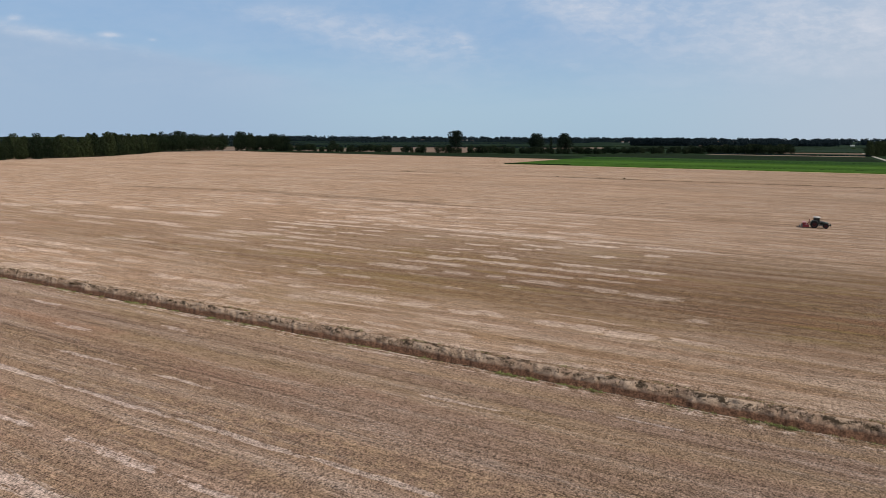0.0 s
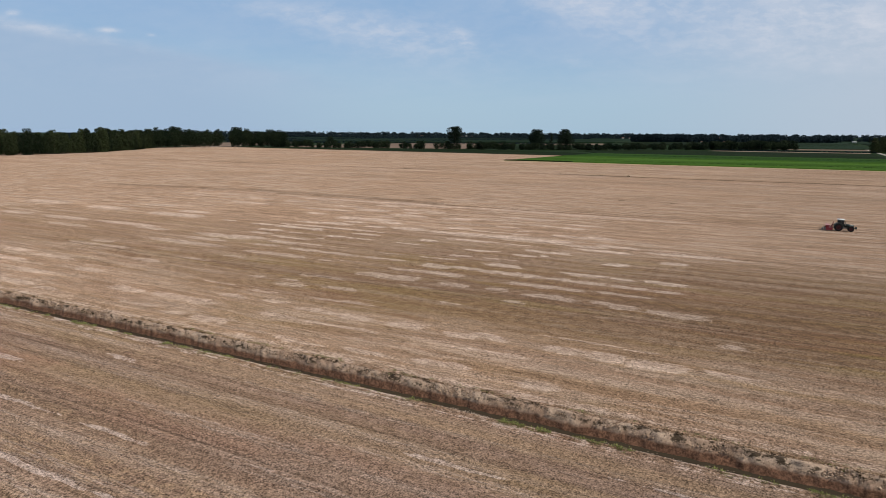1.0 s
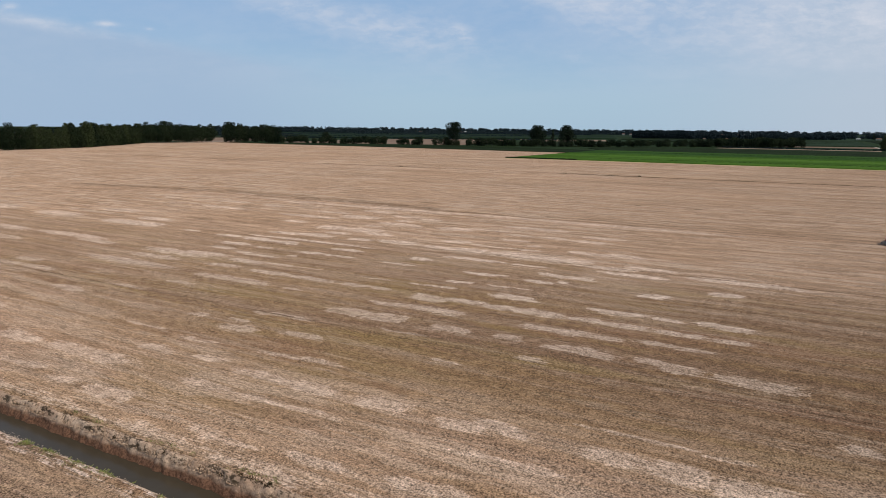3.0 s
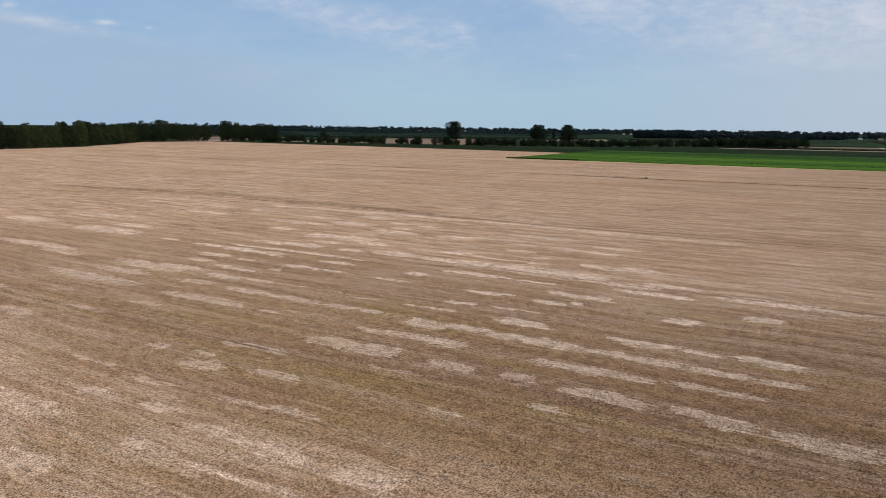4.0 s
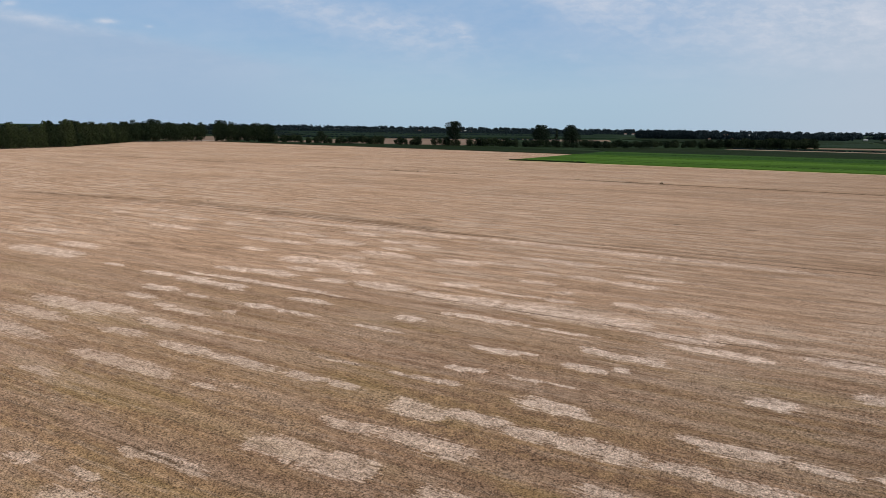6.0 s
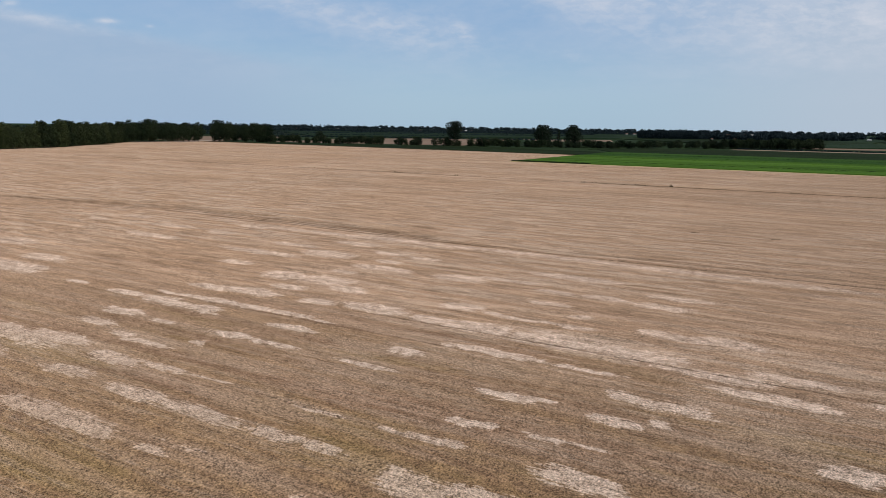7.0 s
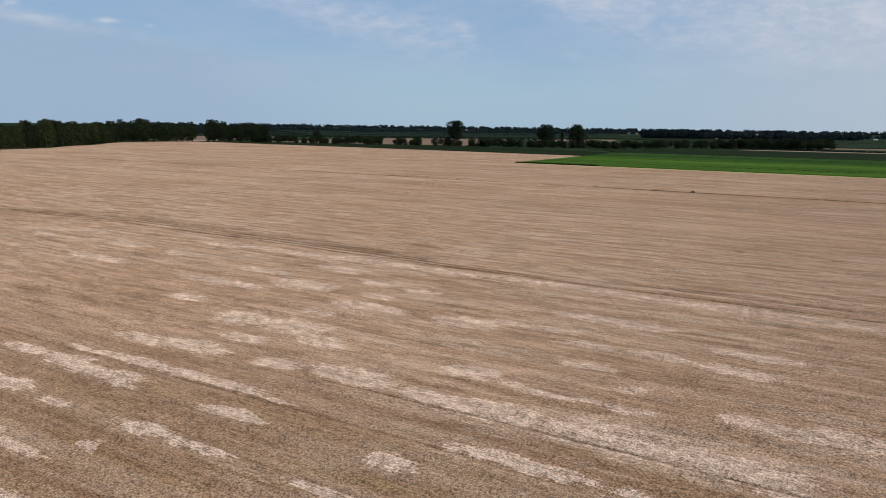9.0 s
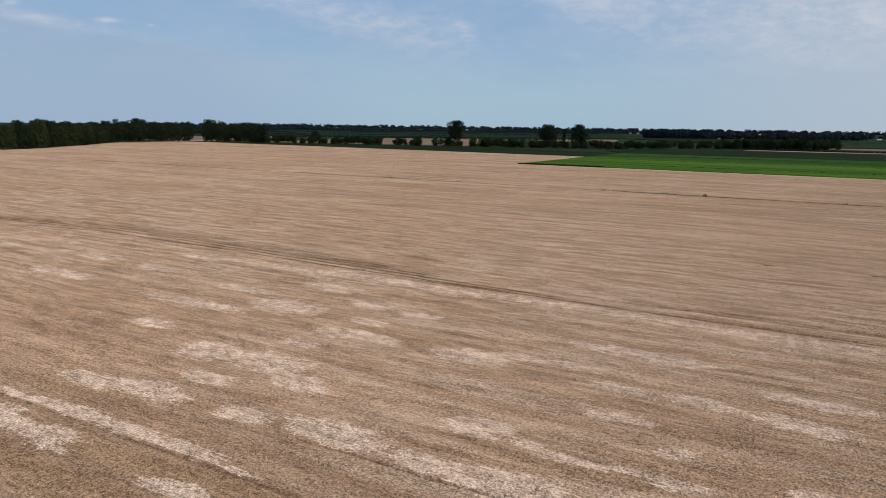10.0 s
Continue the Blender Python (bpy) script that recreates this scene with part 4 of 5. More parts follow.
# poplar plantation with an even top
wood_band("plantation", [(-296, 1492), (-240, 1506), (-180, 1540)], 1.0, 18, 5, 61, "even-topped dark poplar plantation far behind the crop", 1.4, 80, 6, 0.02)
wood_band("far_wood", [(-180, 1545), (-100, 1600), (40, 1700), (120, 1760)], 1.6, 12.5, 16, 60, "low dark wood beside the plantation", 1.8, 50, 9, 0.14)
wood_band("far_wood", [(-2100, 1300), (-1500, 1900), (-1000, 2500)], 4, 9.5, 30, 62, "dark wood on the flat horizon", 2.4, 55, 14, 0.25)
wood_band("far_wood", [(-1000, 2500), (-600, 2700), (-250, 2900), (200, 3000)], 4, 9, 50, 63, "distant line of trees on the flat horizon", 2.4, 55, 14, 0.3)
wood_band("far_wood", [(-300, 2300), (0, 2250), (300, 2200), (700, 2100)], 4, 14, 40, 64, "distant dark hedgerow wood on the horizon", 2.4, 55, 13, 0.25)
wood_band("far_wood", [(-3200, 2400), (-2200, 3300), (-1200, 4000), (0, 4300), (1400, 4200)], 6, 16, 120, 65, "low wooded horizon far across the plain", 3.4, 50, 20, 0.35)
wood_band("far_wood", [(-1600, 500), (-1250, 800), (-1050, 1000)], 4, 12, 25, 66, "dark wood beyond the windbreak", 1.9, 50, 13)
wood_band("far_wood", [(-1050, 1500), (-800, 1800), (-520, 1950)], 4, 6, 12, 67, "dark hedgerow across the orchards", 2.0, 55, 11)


def plain(ahead, side):
    """A place on the far plain, ahead of and to the right of the flight's start."""
    return (-0.463 * ahead + 0.886 * side, 0.886 * ahead + 0.463 * side)


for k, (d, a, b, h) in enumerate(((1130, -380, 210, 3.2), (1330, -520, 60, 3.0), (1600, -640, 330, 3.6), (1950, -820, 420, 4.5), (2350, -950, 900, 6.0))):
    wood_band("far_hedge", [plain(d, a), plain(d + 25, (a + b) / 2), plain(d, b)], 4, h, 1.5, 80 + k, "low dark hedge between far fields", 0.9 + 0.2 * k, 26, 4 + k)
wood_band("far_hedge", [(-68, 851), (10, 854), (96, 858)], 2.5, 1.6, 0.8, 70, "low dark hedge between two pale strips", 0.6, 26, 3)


# ---------------------------------------------------------------- far fields
def sheet(name, corners, z, material, label, category="field", nx=24, ny=16, rough=0.0, seed=1):
    """A field's standing crop: a slab with a grid top, from four corners in turn."""
    c = [np.array(p, float) for p in corners]
    u, v = np.meshgrid(np.linspace(0, 1, nx + 1), np.linspace(0, 1, ny + 1))
    u, v = u[..., None], v[..., None]
    xy = c[0] * (1 - u) * (1 - v) + c[1] * u * (1 - v) + c[2] * u * v + c[3] * (1 - u) * v
    rng = np.random.RandomState(seed)
    zz = z + rough * rng.uniform(-1, 1, xy.shape[:2])
    top = np.dstack([xy, zz])
    edge = np.concatenate([top[0, :], top[1:, -1], top[-1, -2::-1], top[-2:0:-1, 0]])
    low = edge.copy()
    low[:, 2] = -0.1
    n0 = top.reshape(-1, 3)
    i = np.arange((nx + 1) * (ny + 1)).reshape(ny + 1, nx + 1)
    faces = np.stack([i[:-1, :-1], i[:-1, 1:], i[1:, 1:], i[1:, :-1]], -1).reshape(-1, 4)
    ring = np.concatenate([i[0, :], i[1:, -1], i[-1, -2::-1], i[-2:0:-1, 0]])
    lowi = len(n0) + np.arange(len(ring))
    nxt = np.roll(np.arange(len(ring)), -1)
    skirt = np.stack([ring, lowi, lowi[nxt], ring[nxt]], -1)
    ob = new(name, array_mesh(name, np.concatenate([n0, low]), np.concatenate([faces, skirt]), material))
    return tagged(ob, label, category, kind="stuff")


for k, (ya, yb, h) in enumerate(((441, 470.5, 0.50), (471.5, 498.4, 0.52), (499, 532.6, 0.50), (533.6, 560.6, 0.54), (561.4, 600.4, 0.52), (601.4, 636, 0.60))):
    xa, xb = -178 + 0.08 * (ya - 441), -178 + 0.08 * (yb - 441)
    sheet("green_crop", [(xa, ya), (74 + 0.04 * (ya - 441), ya), (74 + 0.04 * (yb - 441), yb), (xb, yb)], h, M_GREEN if yb < 561 else M_GREENER, "bright green low crop in straight rows", nx=200, ny=26, rough=0.16, seed=k)
for y in (471, 601):
    x = -178 + 0.08 * (y - 441)
    sheet("crop_row", [(x + 55, y - 0.3), (74, y - 0.32), (74, y + 0.32), (x + 55, y + 0.3)], 0.58, M_DEEP, "dark taller row between two strips of crop", nx=160, ny=2, rough=0.12)
sheet("crop_row", [(-179, 440.6), (-128, 440.6), (-132, 442.6), (-178, 443.4)], 0.75, M_DEEP, "dark ragged weeds at the corner of the crop", nx=70, ny=3, rough=0.30)
sheet("field_margin", [(-180, 436.8), (74, 436.2), (74, 439.2), (-178, 440.2)], 0.12, M_MARGIN, "dry yellow grass margin along the green crop", nx=160, ny=3, rough=0.05)
sheet("dark_crop", [(-640, 600), (-165, 566), (-158, 636.5), (-300, 690)], 0.35, M_DEEP, "deep green strip of grass behind the stubble", nx=200, ny=30, rough=0.12)
sheet("dark_crop", [(-158, 639), (80, 639), (84, 705), (-190, 705)], 0.4, M_DEEP, "deep green tall crop strip", nx=160, ny=40, rough=0.15)
sheet("dark_crop", [(-200, 707), (84, 707), (88, 820), (-165, 800)], 0.2, M_DEEP, "deep green tall crop strip", nx=140, ny=40, rough=0.15)
sheet("pale_strip", [(-75, 826), (88, 830), (89, 850), (-70, 846)], 0.12, M_DULL, "narrow pale fallow strip along a hedge")
sheet("pale_strip", [(-2, 945), (103, 955), (108, 1030), (0, 1005)], 0.1, M_FALLOW, "narrow pale fallow strip along a hedge")
sheet("dark_crop", [(-345, 722), (-182, 775), (-262, 1092), (-345, 996)], 0.5, M_DEEP, "deep green crop between hedge and stubble", nx=80, ny=60, rough=0.15)
sheet("far_stubble", [(-345, 1000), (-262, 1100), (-300, 1250), (-440, 1150)], 0.1, M_FALLOW, "pale stubble strip on the far plain")
sheet("far_stubble", [(-580, 650), (-347, 720), (-446, 1145), (-630, 930)], 0.08, M_FALLOW, "pale stubble field behind the hedge trees")
sheet("orchard", [(-760, 960), (-300, 1350), (-520, 2250), (-1500, 1650)], 1.6, M_VINE, "green rows of orchard on the far plain", nx=120, ny=160, rough=0.7)
sheet("orchard", [(-300, 1360), (-20, 960), (140, 1500), (-320, 2300)], 1.0, M_DEEP, "dark green far crop on the plain", nx=80, ny=100, rough=0.4)
sheet("orchard", [(5, 1012), (110, 1040), (150, 2000), (-60, 1600)], 1.0, M_VINE, "dark green far crop on the plain", nx=40, ny=100, rough=0.4)
sheet("far_meadow", [(-4600, 700), (-1000, 600), (-760, 955), (-1600, 2600)], 0.3, M_DEEP, "dark green far meadows beyond the windbreak", nx=60, ny=40, rough=0.15)
sheet("far_meadow", [(-1600, 1700), (1500, 1700), (2500, 4650), (-4600, 4650)], 0.2, M_VINE, "green distant farmland reaching to the horizon", nx=80, ny=60, rough=0.1)
sheet("far_meadow", [(110, 430), (1800, 430), (1800, 1690), (160, 1690)], 0.3, M_DEEP, "dark green far meadows beside the track", nx=60, ny=60, rough=0.15)
sheet("gravel_track", [(77.5, 430), (81, 430), (150, 2000), (146, 2000)], 0.12, M_TRACK, "pale gravel track running to the horizon", "track", nx=2, ny=60)
sheet("gravel_track", [(-634, 560), (-629, 560), (-700, 760), (-706, 760)], 0.12, M_TRACK, "pale gravel track through a gap in the trees", "track", nx=2, ny=20)
sheet("far_stubble", [(-720, 600), (-622, 600), (-760, 900), (-960, 880)], 0.08, M_FALLOW, "pale stubble behind the windbreak gap")


# ---------------------------------------------------------------- grass, weeds and clods of the ditch
def blades(rng, places, heights, per, spread, lean=0.5, width=0.035):
    """Bent blades in tufts: three corners low, one tip high."""
    p = np.repeat(np.array(places), per, 0)
    h = np.repeat(np.array(heights), per) * rng.uniform(0.5, 1.15, len(places) * per)
    n = len(p)
    a = rng.uniform(0, 2 * np.pi, n)
    r = spread * np.sqrt(rng.uniform(size=n))
    base = p + np.stack([np.cos(a) * r, np.sin(a) * r, np.zeros(n)], -1)
    b = a + rng.normal(0, 0.6, n)
    out = np.stack([np.cos(b), np.sin(b), np.zeros(n)], -1) * (h * lean * rng.uniform(0.2, 1.0, n))[:, None]
    side = np.stack([-np.sin(b), np.cos(b), np.zeros(n)], -1) * width * (0.6 + h)[:, None]
    up = np.stack([np.zeros(n), np.zeros(n), h], -1)
    q = np.stack([base - side, base + side, base + out * 0.4 + up * 0.6 + side * 0.7, base + out + up], 1)
    return q.reshape(-1, 3), np.arange(n * 4).reshape(-1, 4)


def ditch_plants():
    rng = np.random.RandomState(81)
    # patchy green grass on the near rim
    pl, hs = [], []
    for x in np.arange(-125, 22, 0.07):
        dens = math.sin(x * 0.9) + math.sin(x * 0.37 + 1) + math.sin(x * 2.3 + 2)
        if dens + rng.normal(0, 0.8) > 0.85:
            for _ in range(2):
                pl.append((x + rng.uniform(-0.1, 0.1), 48.20 + rng.normal(0, 0.16), 0.01))
                hs.append(rng.uniform(0.05, 0.15))
    v, f = blades(rng, pl, hs, 14, 0.16, 1.6, 0.03)
    tagged(new("rim_grass", array_mesh("rim_grass", v, f, M_GRASS)), "patchy green grass on the rim of the ditch", "grass", kind="stuff")
    # dry weeds and root mats in clumps on the far bank
    pl, hs = [], []
    x = -125.0
    while x < 22:
        x += 0.15 + rng.exponential(0.9)
        size, d0 = rng.uniform(0.15, 0.7), rng.uniform(0.02, 0.50)
        for _ in range(int(5 + 20 * size)):
            d = min(0.62, max(0.0, d0 + rng.normal(0, 0.09)))
            pl.append((x + rng.normal(0, 0.55 * size), 52.08 - 0.75 * d + rng.normal(0, 0.06), 0.14 - 0.80 * d))
            hs.append(rng.uniform(0.03, 0.11))
    for x in np.arange(-125, 22, 0.14):
        if math.sin(x * 1.3) + math.sin(x * 0.41) + rng.normal(0, 0.8) > 1.1:
            pl.append((x, 52.15 + rng.normal(0, 0.05), -0.02))
            hs.append(rng.uniform(0.03, 0.09))
    v, f = blades(rng, pl, hs, 7, 0.12, 1.0, 0.03)
    tagged(new("bank_weeds", array_mesh("bank_weeds", v, f, M_WEED)), "dry brown weeds hanging over the ditch bank", "weeds", kind="stuff")
    # scattered tufts on the far rim, greener towards the east
    for name, mat, xa, xb, thin in (("rim_tufts", M_GRASS, -60, 22, 0.6), ("dry_tufts", M_WEED, -125, 22, 0.9)):
        pl, hs = [], []
        for x in np.arange(xa, xb, 0.22):
            if math.sin(x * 0.8 + 1) + rng.normal(0, 0.8) > thin:
                for _ in range(2):
                    pl.append((x + rng.normal(0, 0.12), 52.35 + rng.normal(0, 0.16), 0.04))
                    hs.append(rng.uniform(0.04, 0.13))
        v, f = blades(rng, pl, hs, 12, 0.2, 1.0, 0.03)
        tagged(new(name, array_mesh(name, v, f, mat)), "grass tufts along the far rim of the ditch", "grass", kind="stuff")


def clod_field(name, places, sizes, seed, material, label):
    """Lumps of dry earth: squashed, knocked-about octahedra in one mesh."""
    rng = np.random.RandomState(seed)
    base = np.array([(1, 0, 0), (0, 1, 0), (-1, 0, 0), (0, -1, 0), (0, 0, 0.8), (0, 0, -0.5)], float)
    tri = np.array([(0, 1, 4), (1, 2, 4), (2, 3, 4), (3, 0, 4), (1, 0, 5), (2, 1, 5), (3, 2, 5), (0, 3, 5)])
    n = len(places)
    v = base[None] * (np.array(sizes)[:, None, None] * rng.uniform(0.55, 1.3, (n, 6, 3))) + np.array(places)[:, None]
    f = tri[None] + 6 * np.arange(n)[:, None, None]
    ob = new(name, array_mesh(name, v.reshape(-1, 3), f.reshape(-1, 3), material))
    return tagged(ob, label, "earth", kind="stuff")


ditch_plants()
M_CLOD = clod_material("dry_clod", (0.30, 0.22, 0.155), (0.46, 0.36, 0.275))
M_SOIL = clod_material("brown_clod", (0.24, 0.152, 0.096), (0.50, 0.352, 0.243))
rng = np.random.RandomState(83)
px = rng.uniform(-125, 22, 9000)
keep = np.sin(px * 0.45) + np.sin(px * 1.1 + 1) + rng.normal(0, 0.7, px.size) > 0.2
px = px[keep]
clod_field("rim_clods", [(x, 48.35 + rng.normal(0, 0.13), 0.0) for x in px], rng.uniform(0.02, 0.055, px.size), 84, M_CLOD, "pale dried mud clods along the ditch rim")
px = rng.uniform(-125, 22, 14000)
down = rng.uniform(0, 1, px.size) ** 1.4 * 0.62
lump = 0.6 + 0.5 * np.sin(px * 1.9 + 3 * down) + 0.4 * np.sin(px * 0.7)
clod_field("bank_clods", np.stack([px, 52.10 - 0.85 * down, 0.10 - 0.86 * down], -1), rng.uniform(0.018, 0.055, px.size) * (1 + 0.7 * np.clip(lump, 0, 1.3)), 85, M_SOIL, "crumbled earth clods on the ditch bank")


# tufts in the thin weedy furrow farther out
def furrow_weeds():
    rng = np.random.RandomState(91)
    pl, hs = [], []
    for x in np.arange(-430, 55, 0.8):
        if math.sin(x * 0.13) + math.sin(x * 0.031 + 1) + rng.normal(0, 0.9) > 1.9:
            pl.append((x, 313.5 + rng.normal(0, 0.2), 0))
            hs.append(rng.uniform(0.2, 0.6))
    for x in np.arange(-430, 55, 0.22):
        pl.append((x, 313.5 + rng.normal(0, 0.15), -0.03))
        hs.append(rng.uniform(0.05, 0.12) * (1.0 if x < -92 else 2.2))
    # short dark dashes of weeds nearer than the furrow
    for xa, xb in ((-45.2, -43.6), (-30.0, -28.2)):
        for x in np.arange(xa, xb, 0.12):
            pl.append((x, 203.9 + rng.normal(0, 0.1), -0.03))
            hs.append(rng.uniform(0.05, 0.12))
    for x, h in ((-187, 1.1), (-186, 0.9), (-156, 1.0), (-98.6, 0.7), (-97.6, 0.8), (-94, 0.7), (-93.2, 0.6), (-77.6, 1.1), (-76.6, 0.8), (-75.4, 0.8), (-74.2, 0.6), (-64.8, 1.2), (-64.2, 1.4), (-63.8, 0.9)):
        for _ in range(2):
            pl.append((x + rng.normal(0, 0.3), 313.5 + rng.normal(0, 0.3), 0))
            hs.append(h * rng.uniform(0.45, 0.8))
    v, f = blades(rng, pl, hs, 10, 0.3, 0.4, 0.06)
    tagged(new("furrow_weeds", array_mesh("furrow_weeds", v, f, M_FURROW)), "dark weed tufts in a thin furrow", "weeds", kind="stuff")


furrow_weeds()

# ---------------------------------------------------------------- crumbs of earth
rng = np.random.RandomState(96)
n_clods = 14000
cy = 16 + 144 * rng.uniform(size=n_clods)
cx = rng.uniform(-130, 22, n_clods)
ok = (cy < 47.9) | (cy > 52.9)
M_CRUMB = plain_material("field_crumb", (0.17, 0.110, 0.068), 0.95, spec=0.1, wear=0.3, scale=0.8)
clod_field("field_crumbs", np.stack([cx, cy, cx * 0 + 0.02], -1)[ok], rng.uniform(0.012, 0.040, ok.sum()), 97, M_CRUMB, "crumbs of brown earth among the stubble")

# dark crumbs turned up along the wheel lines
rng = np.random.RandomState(98)
wl_pts = []
for y0, xa, xb, n in ((78.3, -110, 5, 2200), (121.0, -80, 5, 1300), (115.3, -115, -55, 400), (36.4, -100, 5, 500), (97.9, -75, -40, 300)):
    ax = rng.uniform(xa, xb, n)
    ax = ax[np.sin(ax * 0.6) + np.sin(ax * 1.7 + 1) + rng.normal(0, 0.8, n) > 0.5]
    wl_pts += [(x, y0 + 0.132 * math.sin(x * 0.11 + y0) + rng.normal(0, 0.12), -0.02) for x in ax]
M_DARKCRUMB = clod_material("dark_crumb", (0.09, 0.056, 0.034), (0.21, 0.135, 0.085))
clod_field("wheel_line_crumbs", wl_pts, rng.uniform(0.03, 0.11, len(wl_pts)), 99, M_DARKCRUMB, "dark crumbs of earth along the wheel lines")

# ---------------------------------------------------------------- the tractor and its harrow
M_PAINT = plain_material("dark_green_paint", (0.020, 0.030, 0.022), 0.4, spec=0.5, wear=0.25)
M_RED = plain_material("red_paint", (0.19, 0.023, 0.028), 0.5, spec=0.4, wear=0.3)
M_RIM = plain_material("rim_paint", (0.075, 0.015, 0.015), 0.6, spec=0.3, wear=0.3)
M_TYRE = plain_material("tyre_rubber", (0.022, 0.020, 0.018), 0.9, spec=0.2, wear=0.3)
M_ROOF = plain_material("white_roof", (0.75, 0.75, 0.72), 0.5, spec=0.4, wear=0.1)
M_STEEL = plain_material("worn_steel", (0.25, 0.23, 0.21), 0.5, metal=0.8, wear=0.3)
M_DUST = plain_material("dusty_hopper", (0.42, 0.20, 0.20), 0.7, spec=0.3, wear=0.25)


def lathe(bm, profile, centre, seg=28):
    """Turns a profile of (radius, y) about the y axis through a centre."""
    rings = []
    for k in range(seg):
        a = 2 * math.pi * k / seg
        rings.append([bm.verts.new((centre[0] + r * math.cos(a), centre[1] + y, centre[2] + r * math.sin(a))) for r, y in profile])
    for k in range(seg):
        a, b = rings[k], rings[(k + 1) % seg]
        for j in range(len(profile) - 1):
            bm.faces.new((a[j], a[j + 1], b[j + 1], b[j]))


def wheel(root, x, y, r, w):
    out = 1 if y > 0 else -1
    hub = new("wheel")
    hub.parent = root
    hub.location = (x, y, r)
    bm = bmesh.new()
    lathe(bm, [(r * 0.58, -w / 2), (r * 0.90, -w / 2), (r * 0.97, -w * 0.38), (r * 0.97, w * 0.38), (r * 0.90, w / 2), (r * 0.58, w / 2)], (0, 0, 0))
    for k in range(20):
        a = 2 * math.pi * k / 20
        for s in (-1, 1):
            aa = a + (0.0 if s < 0 else math.pi / 20)
            m = Matrix.Rotation(-aa, 4, "Y") @ Matrix.Rotation(0.5 * s, 4, "X")
            add_box(bm, r * 0.975 * math.cos(aa), s * w * 0.22, r * 0.975 * math.sin(aa), 0.07, w * 0.48, 0.06, turn=m)
    part("tyre", bm, M_TYRE, hub)
    bm = bmesh.new()
    lathe(bm, [(r * 0.60, -w * 0.42), (r * 0.56, -w * 0.1), (r * 0.30, out * w * 0.12), (r * 0.16, out * w * 0.30), (0.01, out * w * 0.32)], (0, 0, 0), 20)
    lathe(bm, [(r * 0.60, w * 0.42), (r * 0.55, w * 0.1), (r * 0.30, out * w * 0.10)], (0, 0, 0), 20)
    part("rim", bm, M_RIM, hub, "dull dark red wheel rim")


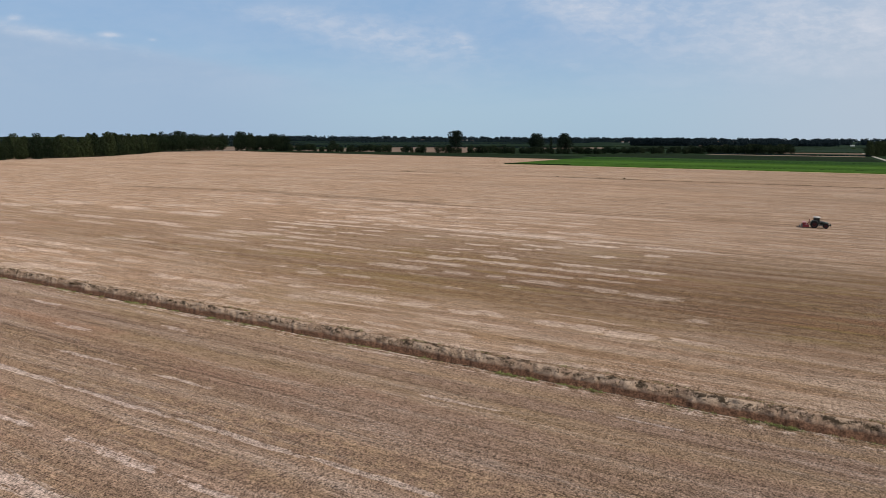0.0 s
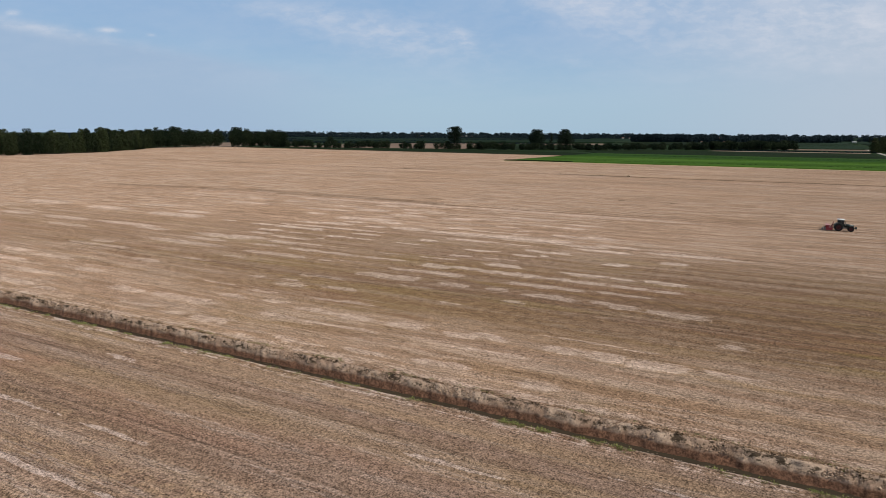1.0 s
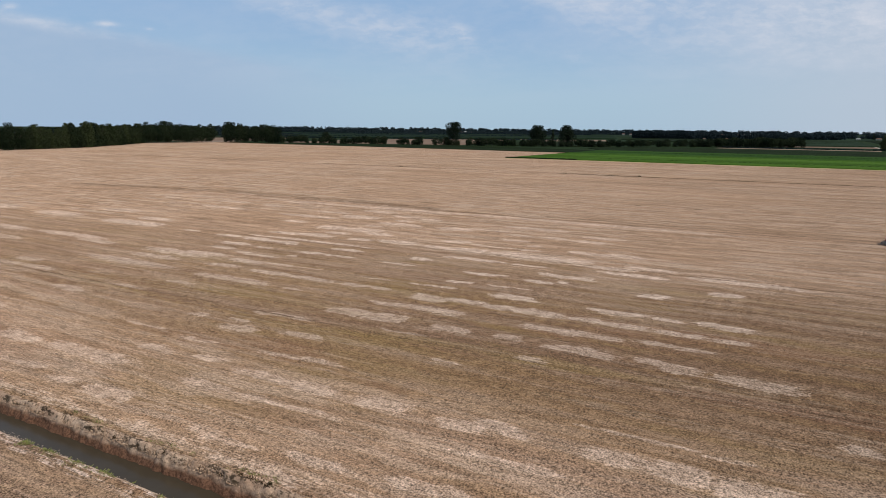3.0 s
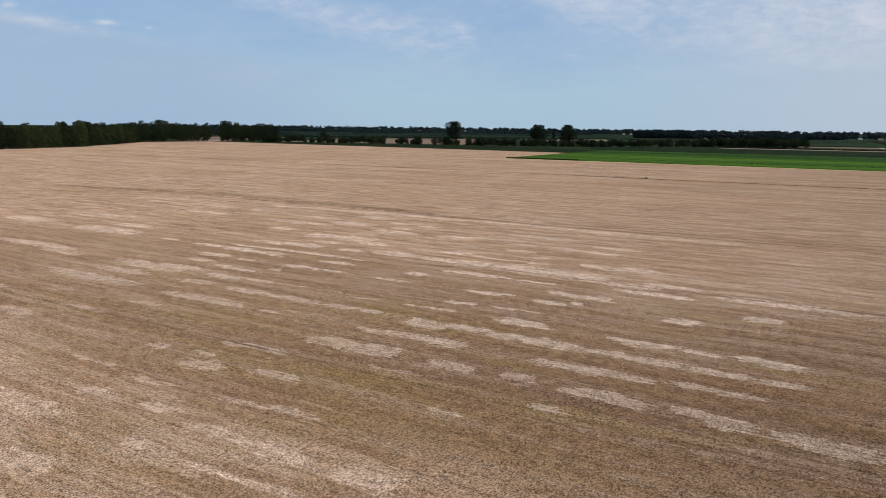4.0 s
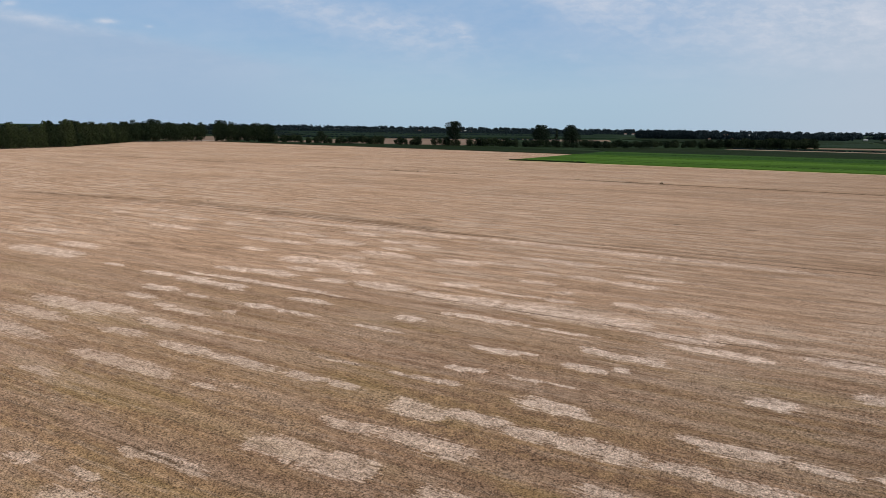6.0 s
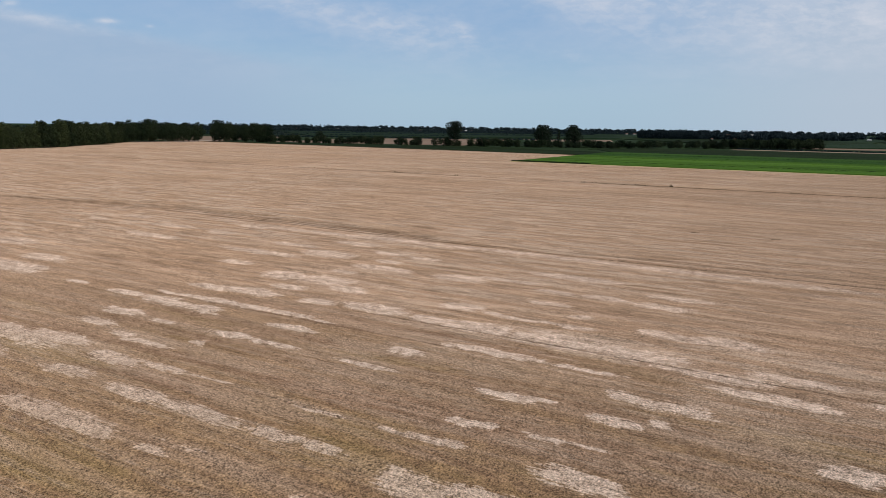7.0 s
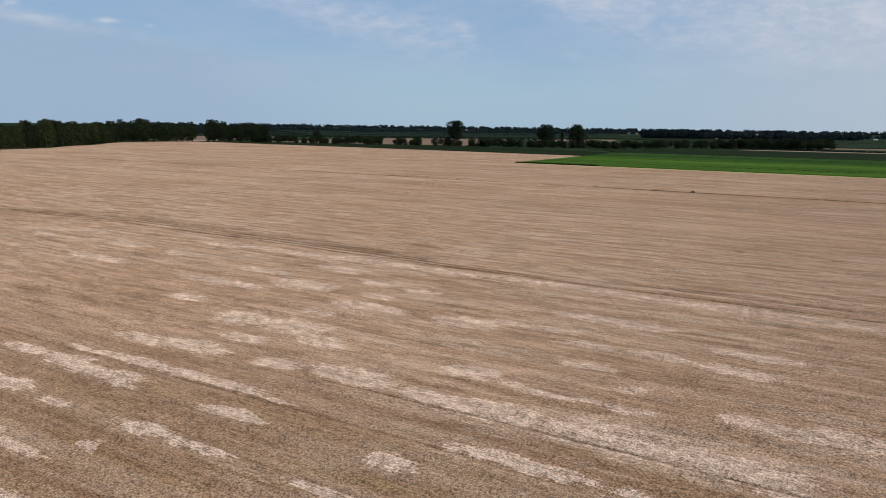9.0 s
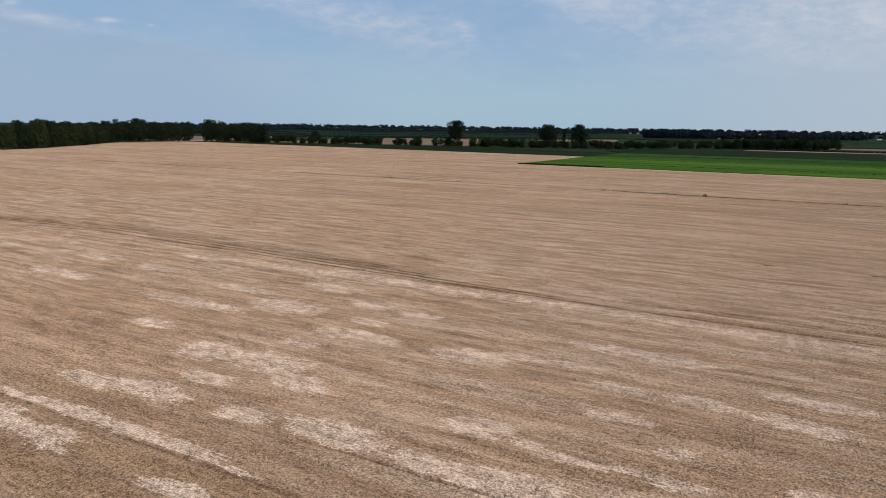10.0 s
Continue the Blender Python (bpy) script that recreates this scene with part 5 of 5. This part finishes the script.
def tractor(x, y):
    root = new("tractor")
    bm = bmesh.new()  # chassis: gearbox, axles, belly
    add_box(bm, 0.1, 0, 0.85, 2.6, 0.6, 0.55, 0.06)
    add_tube(bm, (-0.95, -0.95, 0.92), (-0.95, 0.95, 0.92), 0.16)
    add_tube(bm, (1.65, -0.85, 0.68), (1.65, 0.85, 0.68), 0.11)
    add_box(bm, -1.45, 0, 0.75, 0.6, 0.7, 0.4, 0.05)
    part("chassis", bm, M_STEEL, root)
    bm = bmesh.new()  # hood, falling towards the nose
    made = bmesh.ops.create_cube(bm, size=1.0)["verts"]
    for v in made:
        front = v.co.x > 0
        v.co = Vector((2.25 if front else 0.25, v.co.y * (0.72 if front else 0.92), (1.52 if front else 1.78) if v.co.z > 0 else (0.95 if front else 0.9)))
    bmesh.ops.bevel(bm, geom=list(bm.edges), offset=0.10, segments=3, affect="EDGES")
    hood = part("hood", bm, M_PAINT, root, "dark green engine hood", True)
    bm = bmesh.new()
    for k in range(5):
        add_box(bm, 2.26, 0, 1.05 + 0.09 * k, 0.03, 0.5, 0.05)
    part("grille", bm, M_STEEL, hood)
    for s in (-1, 1):
        bm = bmesh.new()
        add_box(bm, 2.25, s * 0.26, 1.42, 0.04, 0.16, 0.10, 0.02)
        part("headlight", bm, M_ROOF, hood, "clear headlight")
    bm = bmesh.new()
    add_tube(bm, (0.45, -0.52, 1.3), (0.45, -0.52, 2.55), 0.05)
    add_tube(bm, (0.45, -0.52, 1.5), (0.45, -0.52, 2.05), 0.085)
    part("exhaust", bm, M_STEEL, root, "upright exhaust pipe")
    cab = new("cab")
    cab.parent = root
    bm = bmesh.new()
    add_box(bm, -0.55, 0, 1.35, 1.5, 1.35, 0.5, 0.06)
    for px_, lean_ in ((-1.22, 0.0), (0.18, -0.12)):
        for s in (-1, 1):
            add_tube(bm, (px_, s * 0.68, 1.55), (px_ + lean_, s * 0.66, 2.62), 0.05, seg=8)
    for s in (-1, 1):
        add_tube(bm, (-0.5, s * 0.68, 1.55), (-0.5, s * 0.66, 2.62), 0.035, seg=8)
    part("cab_frame", bm, M_PAINT, cab)
    bm = bmesh.new()
    add_box(bm, -0.55, 0, 2.72, 1.62, 1.45, 0.18, 0.07)
    part("roof", bm, M_ROOF, cab, "white cab roof", True)
    for s in (-1, 1):
        for a, b in ((-1.16, -0.55), (-0.45, 0.08)):
            bm = bmesh.new()
            add_box(bm, (a + b) / 2, s * 0.66, 2.1, b - a, 0.02, 0.98)
            part("window", bm, M_GLASS, cab)
    for xx in (-1.24, 0.13):
        bm = bmesh.new()
        add_box(bm, xx, 0, 2.1, 0.02, 1.2, 0.98)
        part("window", bm, M_GLASS, cab)
    bm = bmesh.new()
    add_tube(bm, (-0.9, 0.4, 2.8), (-0.9, 0.4, 3.0), 0.06)
    part("beacon", bm, M_STEEL, cab)
    for s in (-1, 1):
        bm = bmesh.new()  # arched rear mudguard
        pts = [(-0.95 + 1.0 * math.cos(a), 0.92 + 1.02 * math.sin(a)) for a in [math.radians(d) for d in range(15, 166, 15)]]
        rows = [[bm.verts.new((px_, s * yy, pz + dz)) for px_, pz in pts] for yy, dz in ((0.62, 0), (1.12, -0.02), (1.12, 0.03), (0.62, 0.05))]
        for a, b in ((0, 1), (1, 2), (2, 3), (3, 0)):
            for j in range(len(pts) - 1):
                bm.faces.new((rows[a][j], rows[a][j + 1], rows[b][j + 1], rows[b][j]))
        part("mudguard", bm, M_PAINT, root)
        bm = bmesh.new()
        for k in range(3):
            add_box(bm, -0.1, s * 0.85, 0.5 + 0.27 * k, 0.34, 0.28, 0.04)
        add_box(bm, -0.27, s * 0.95, 0.8, 0.03, 0.05, 0.75)
        part("step", bm, M_STEEL, root)
        bm = bmesh.new()
        add_tube(bm, (0.2, s * 0.7, 2.3), (0.35, s * 1.0, 2.35), 0.02, seg=6)
        add_box(bm, 0.36, s * 1.06, 2.25, 0.04, 0.16, 0.3, 0.02)
        part("mirror", bm, M_PAINT, root)
    bm = bmesh.new()
    for k in range(7):
        add_box(bm, 2.72, -0.45 + 0.15 * k, 0.85, 0.32, 0.11, 0.5, 0.03)
    add_box(bm, 2.42, 0, 0.85, 0.35, 0.4, 0.22, 0.02)
    part("front_weights", bm, M_PAINT, root, "black iron front weights")
    for yy in (-0.9, 0.9):
        wheel(root, -0.95, yy, 0.92, 0.56)
        wheel(root, 1.65, yy * 0.95, 0.68, 0.44)
    root.location = (x, y, 0.02)
    root.scale = (0.87, 0.87, 0.9)
    tagged(root, "dark green tractor with a white cab roof working the stubble", "tractor")


def harrow(x, y):
    root = new("power_harrow")
    bm = bmesh.new()
    add_box(bm, 0, 0, 0.62, 0.75, 3.0, 0.32, 0.04)
    for yy in (-0.45, 0.45):
        add_tube(bm, (0.25, yy, 0.75), (0.75, yy * 0.4, 1.75), 0.05, seg=8)
    add_tube(bm, (0.72, -0.3, 1.75), (0.72, 0.3, 1.75), 0.06, seg=8)
    add_box(bm, 0.72, 0, 1.25, 0.14, 0.16, 1.7, 0.02)
    part("frame", bm, M_RED, root, "faded red steel frame")
    bm = bmesh.new()
    for yy in (-0.35, 0.35):
        add_tube(bm, (0.5, yy, 0.62), (1.35, yy, 0.62), 0.045, seg=8)
    add_tube(bm, (0.6, 0, 1.5), (1.3, 0, 1.15), 0.04, seg=8)
    part("hitch", bm, M_STEEL, root)
    for s in (-1, 1):
        bm = bmesh.new()
        add_box(bm, -0.1, s * 1.52, 0.5, 1.5, 0.05, 0.62, 0.02)
        part("side_plate", bm, M_RED, root)
    for k in range(10):
        bm = bmesh.new()
        yy = -1.35 + 0.3 * k
        for s in (-1, 1):
            add_tube(bm, (0.1 * s, yy, 0.48), (0.13 * s, yy + 0.04 * s, -0.03), 0.03, 0.015, 6)
        part("tine", bm, M_STEEL, root)
    bm = bmesh.new()
    add_tube(bm, (-0.85, -1.45, 0.30), (-0.85, 1.45, 0.30), 0.25, seg=16)
    for k in range(15):
        add_tube(bm, (-0.85, -1.4 + 0.2 * k, 0.30), (-0.85, -1.36 + 0.2 * k, 0.30), 0.30, seg=16)
    part("roller", bm, M_STEEL, root)
    bm = bmesh.new()
    made = bmesh.ops.create_cube(bm, size=1.0)["verts"]
    for v in made:
        top = v.co.z > 0
        v.co = Vector((-0.45 + v.co.x * (0.95 if top else 0.45), v.co.y * 2.7, 1.28 if top else 0.80))
    bmesh.ops.bevel(bm, geom=list(bm.edges), offset=0.05, segments=2, affect="EDGES")
    part("hopper", bm, M_RED, root)
    bm = bmesh.new()
    add_box(bm, -0.45, 0, 1.31, 0.98, 2.72, 0.06, 0.02)
    part("cover", bm, M_DUST, root, "dusty pale hopper cover")
    bm = bmesh.new()
    for yy in (-1.4, 1.4):
        add_box(bm, -1.15, yy, 0.75, 0.5, 0.06, 0.08, turn=Matrix.Rotation(0.5, 4, "Y"))
    add_box(bm, -1.35, 0, 0.55, 0.08, 2.9, 0.08)
    for k in range(12):
        add_tube(bm, (-1.35, -1.35 + 0.245 * k, 0.52), (-1.6, -1.35 + 0.245 * k, 0.03), 0.02, seg=6)
    part("rear_rake", bm, M_STEEL, root)
    root.location = (x, y, 0.03)
    root.scale = (0.85, 0.9, 0.92)
    tagged(root, "red power harrow with a dusty hopper hitched behind the tractor", "farm implement")


tractor(10.1, 166.4)
harrow(7.65, 166.4)


# ---------------------------------------------------------------- far houses
def house(x, y, w, d, h, turn, roof=None):
    root = new("farmhouse")
    bm = bmesh.new()
    add_box(bm, 0, 0, h / 2, w, d, h)
    part("wall", bm, M_PLASTER, root)
    bm = bmesh.new()
    ov, rise = 0.5, d * 0.28
    v = [bm.verts.new(p) for p in ((-w / 2 - ov, -d / 2 - ov, h - 0.1), (w / 2 + ov, -d / 2 - ov, h - 0.1), (w / 2 + ov, d / 2 + ov, h - 0.1), (-w / 2 - ov, d / 2 + ov, h - 0.1), (-w / 2 - ov, 0, h + rise), (w / 2 + ov, 0, h + rise))]
    for f in ((0, 1, 5, 4), (2, 3, 4, 5), (1, 2, 5), (3, 0, 4), (3, 2, 1, 0)):
        bm.faces.new([v[k] for k in f])
    part("roof", bm, roof or M_TILE, root)
    n = max(2, int(w / 4))
    for k in range(n):
        for z in ((1.6,) if h < 4.5 else (1.6, 4.4)):
            bm = bmesh.new()
            add_box(bm, -w / 2 + w * (k + 0.5) / n, -d / 2 - 0.03, z, 1.1, 0.1, 1.4)
            part("window", bm, M_GLASS, root)
    root.matrix_basis = pose(x, y, 0, 0, 0, turn)
    tagged(root, "far pale farmhouse with a pitched roof among trees", "house", "far farmhouses")


M_SHEET = plain_material("pale_sheet_roof", (0.36, 0.36, 0.35), 0.6, spec=0.3, wear=0.1)
house(168, 1880, 8, 6, 2.2, 10, M_SHEET)
house(212, 1900, 10, 7, 2.8, 10)
house(252, 1950, 11, 8, 4, 20)
house(-120, 2180, 16, 10, 6, 15)
house(-85, 2150, 22, 11, 6, 15, M_SHEET)
house(-160, 2185, 12, 9, 6, 0)
house(-1700, 2270, 16, 9, 5, 30, M_SHEET)
house(-720, 2420, 9, 8, 3.5, 10)
house(-330, 2750, 14, 9, 5, 10)
house(-270, 2760, 11, 8, 5, 0)
house(-395, 2780, 11, 8, 5, 0)
# a village and lone farms across the plain, by distance ahead and to the side
for ahead, side, w, d, h, turn in (
    (2600, -580, 10, 8, 4, 35), (2600, -405, 12, 8, 5, 20), (2500, -84, 9, 7, 4, 40), (2450, 72, 9, 7, 4, 15), (2480, 90, 8, 7, 5, 50), (2430, 108, 9, 7, 4, 30),
    (2330, 655, 8, 7, 3.6, 10), (2300, 672, 7, 6, 3.2, 45), (2360, 693, 9, 7, 4, 25), (2310, 708, 8, 6, 3.4, 35), (2270, 728, 8, 7, 3.4, 20),
    (1425, 575, 4, 4, 2.2, 28), (1460, 640, 4, 4, 2.2, 30),
):
    house(*plain(ahead, side), w, d, h, turn, M_SHEET if h == 5 else None)
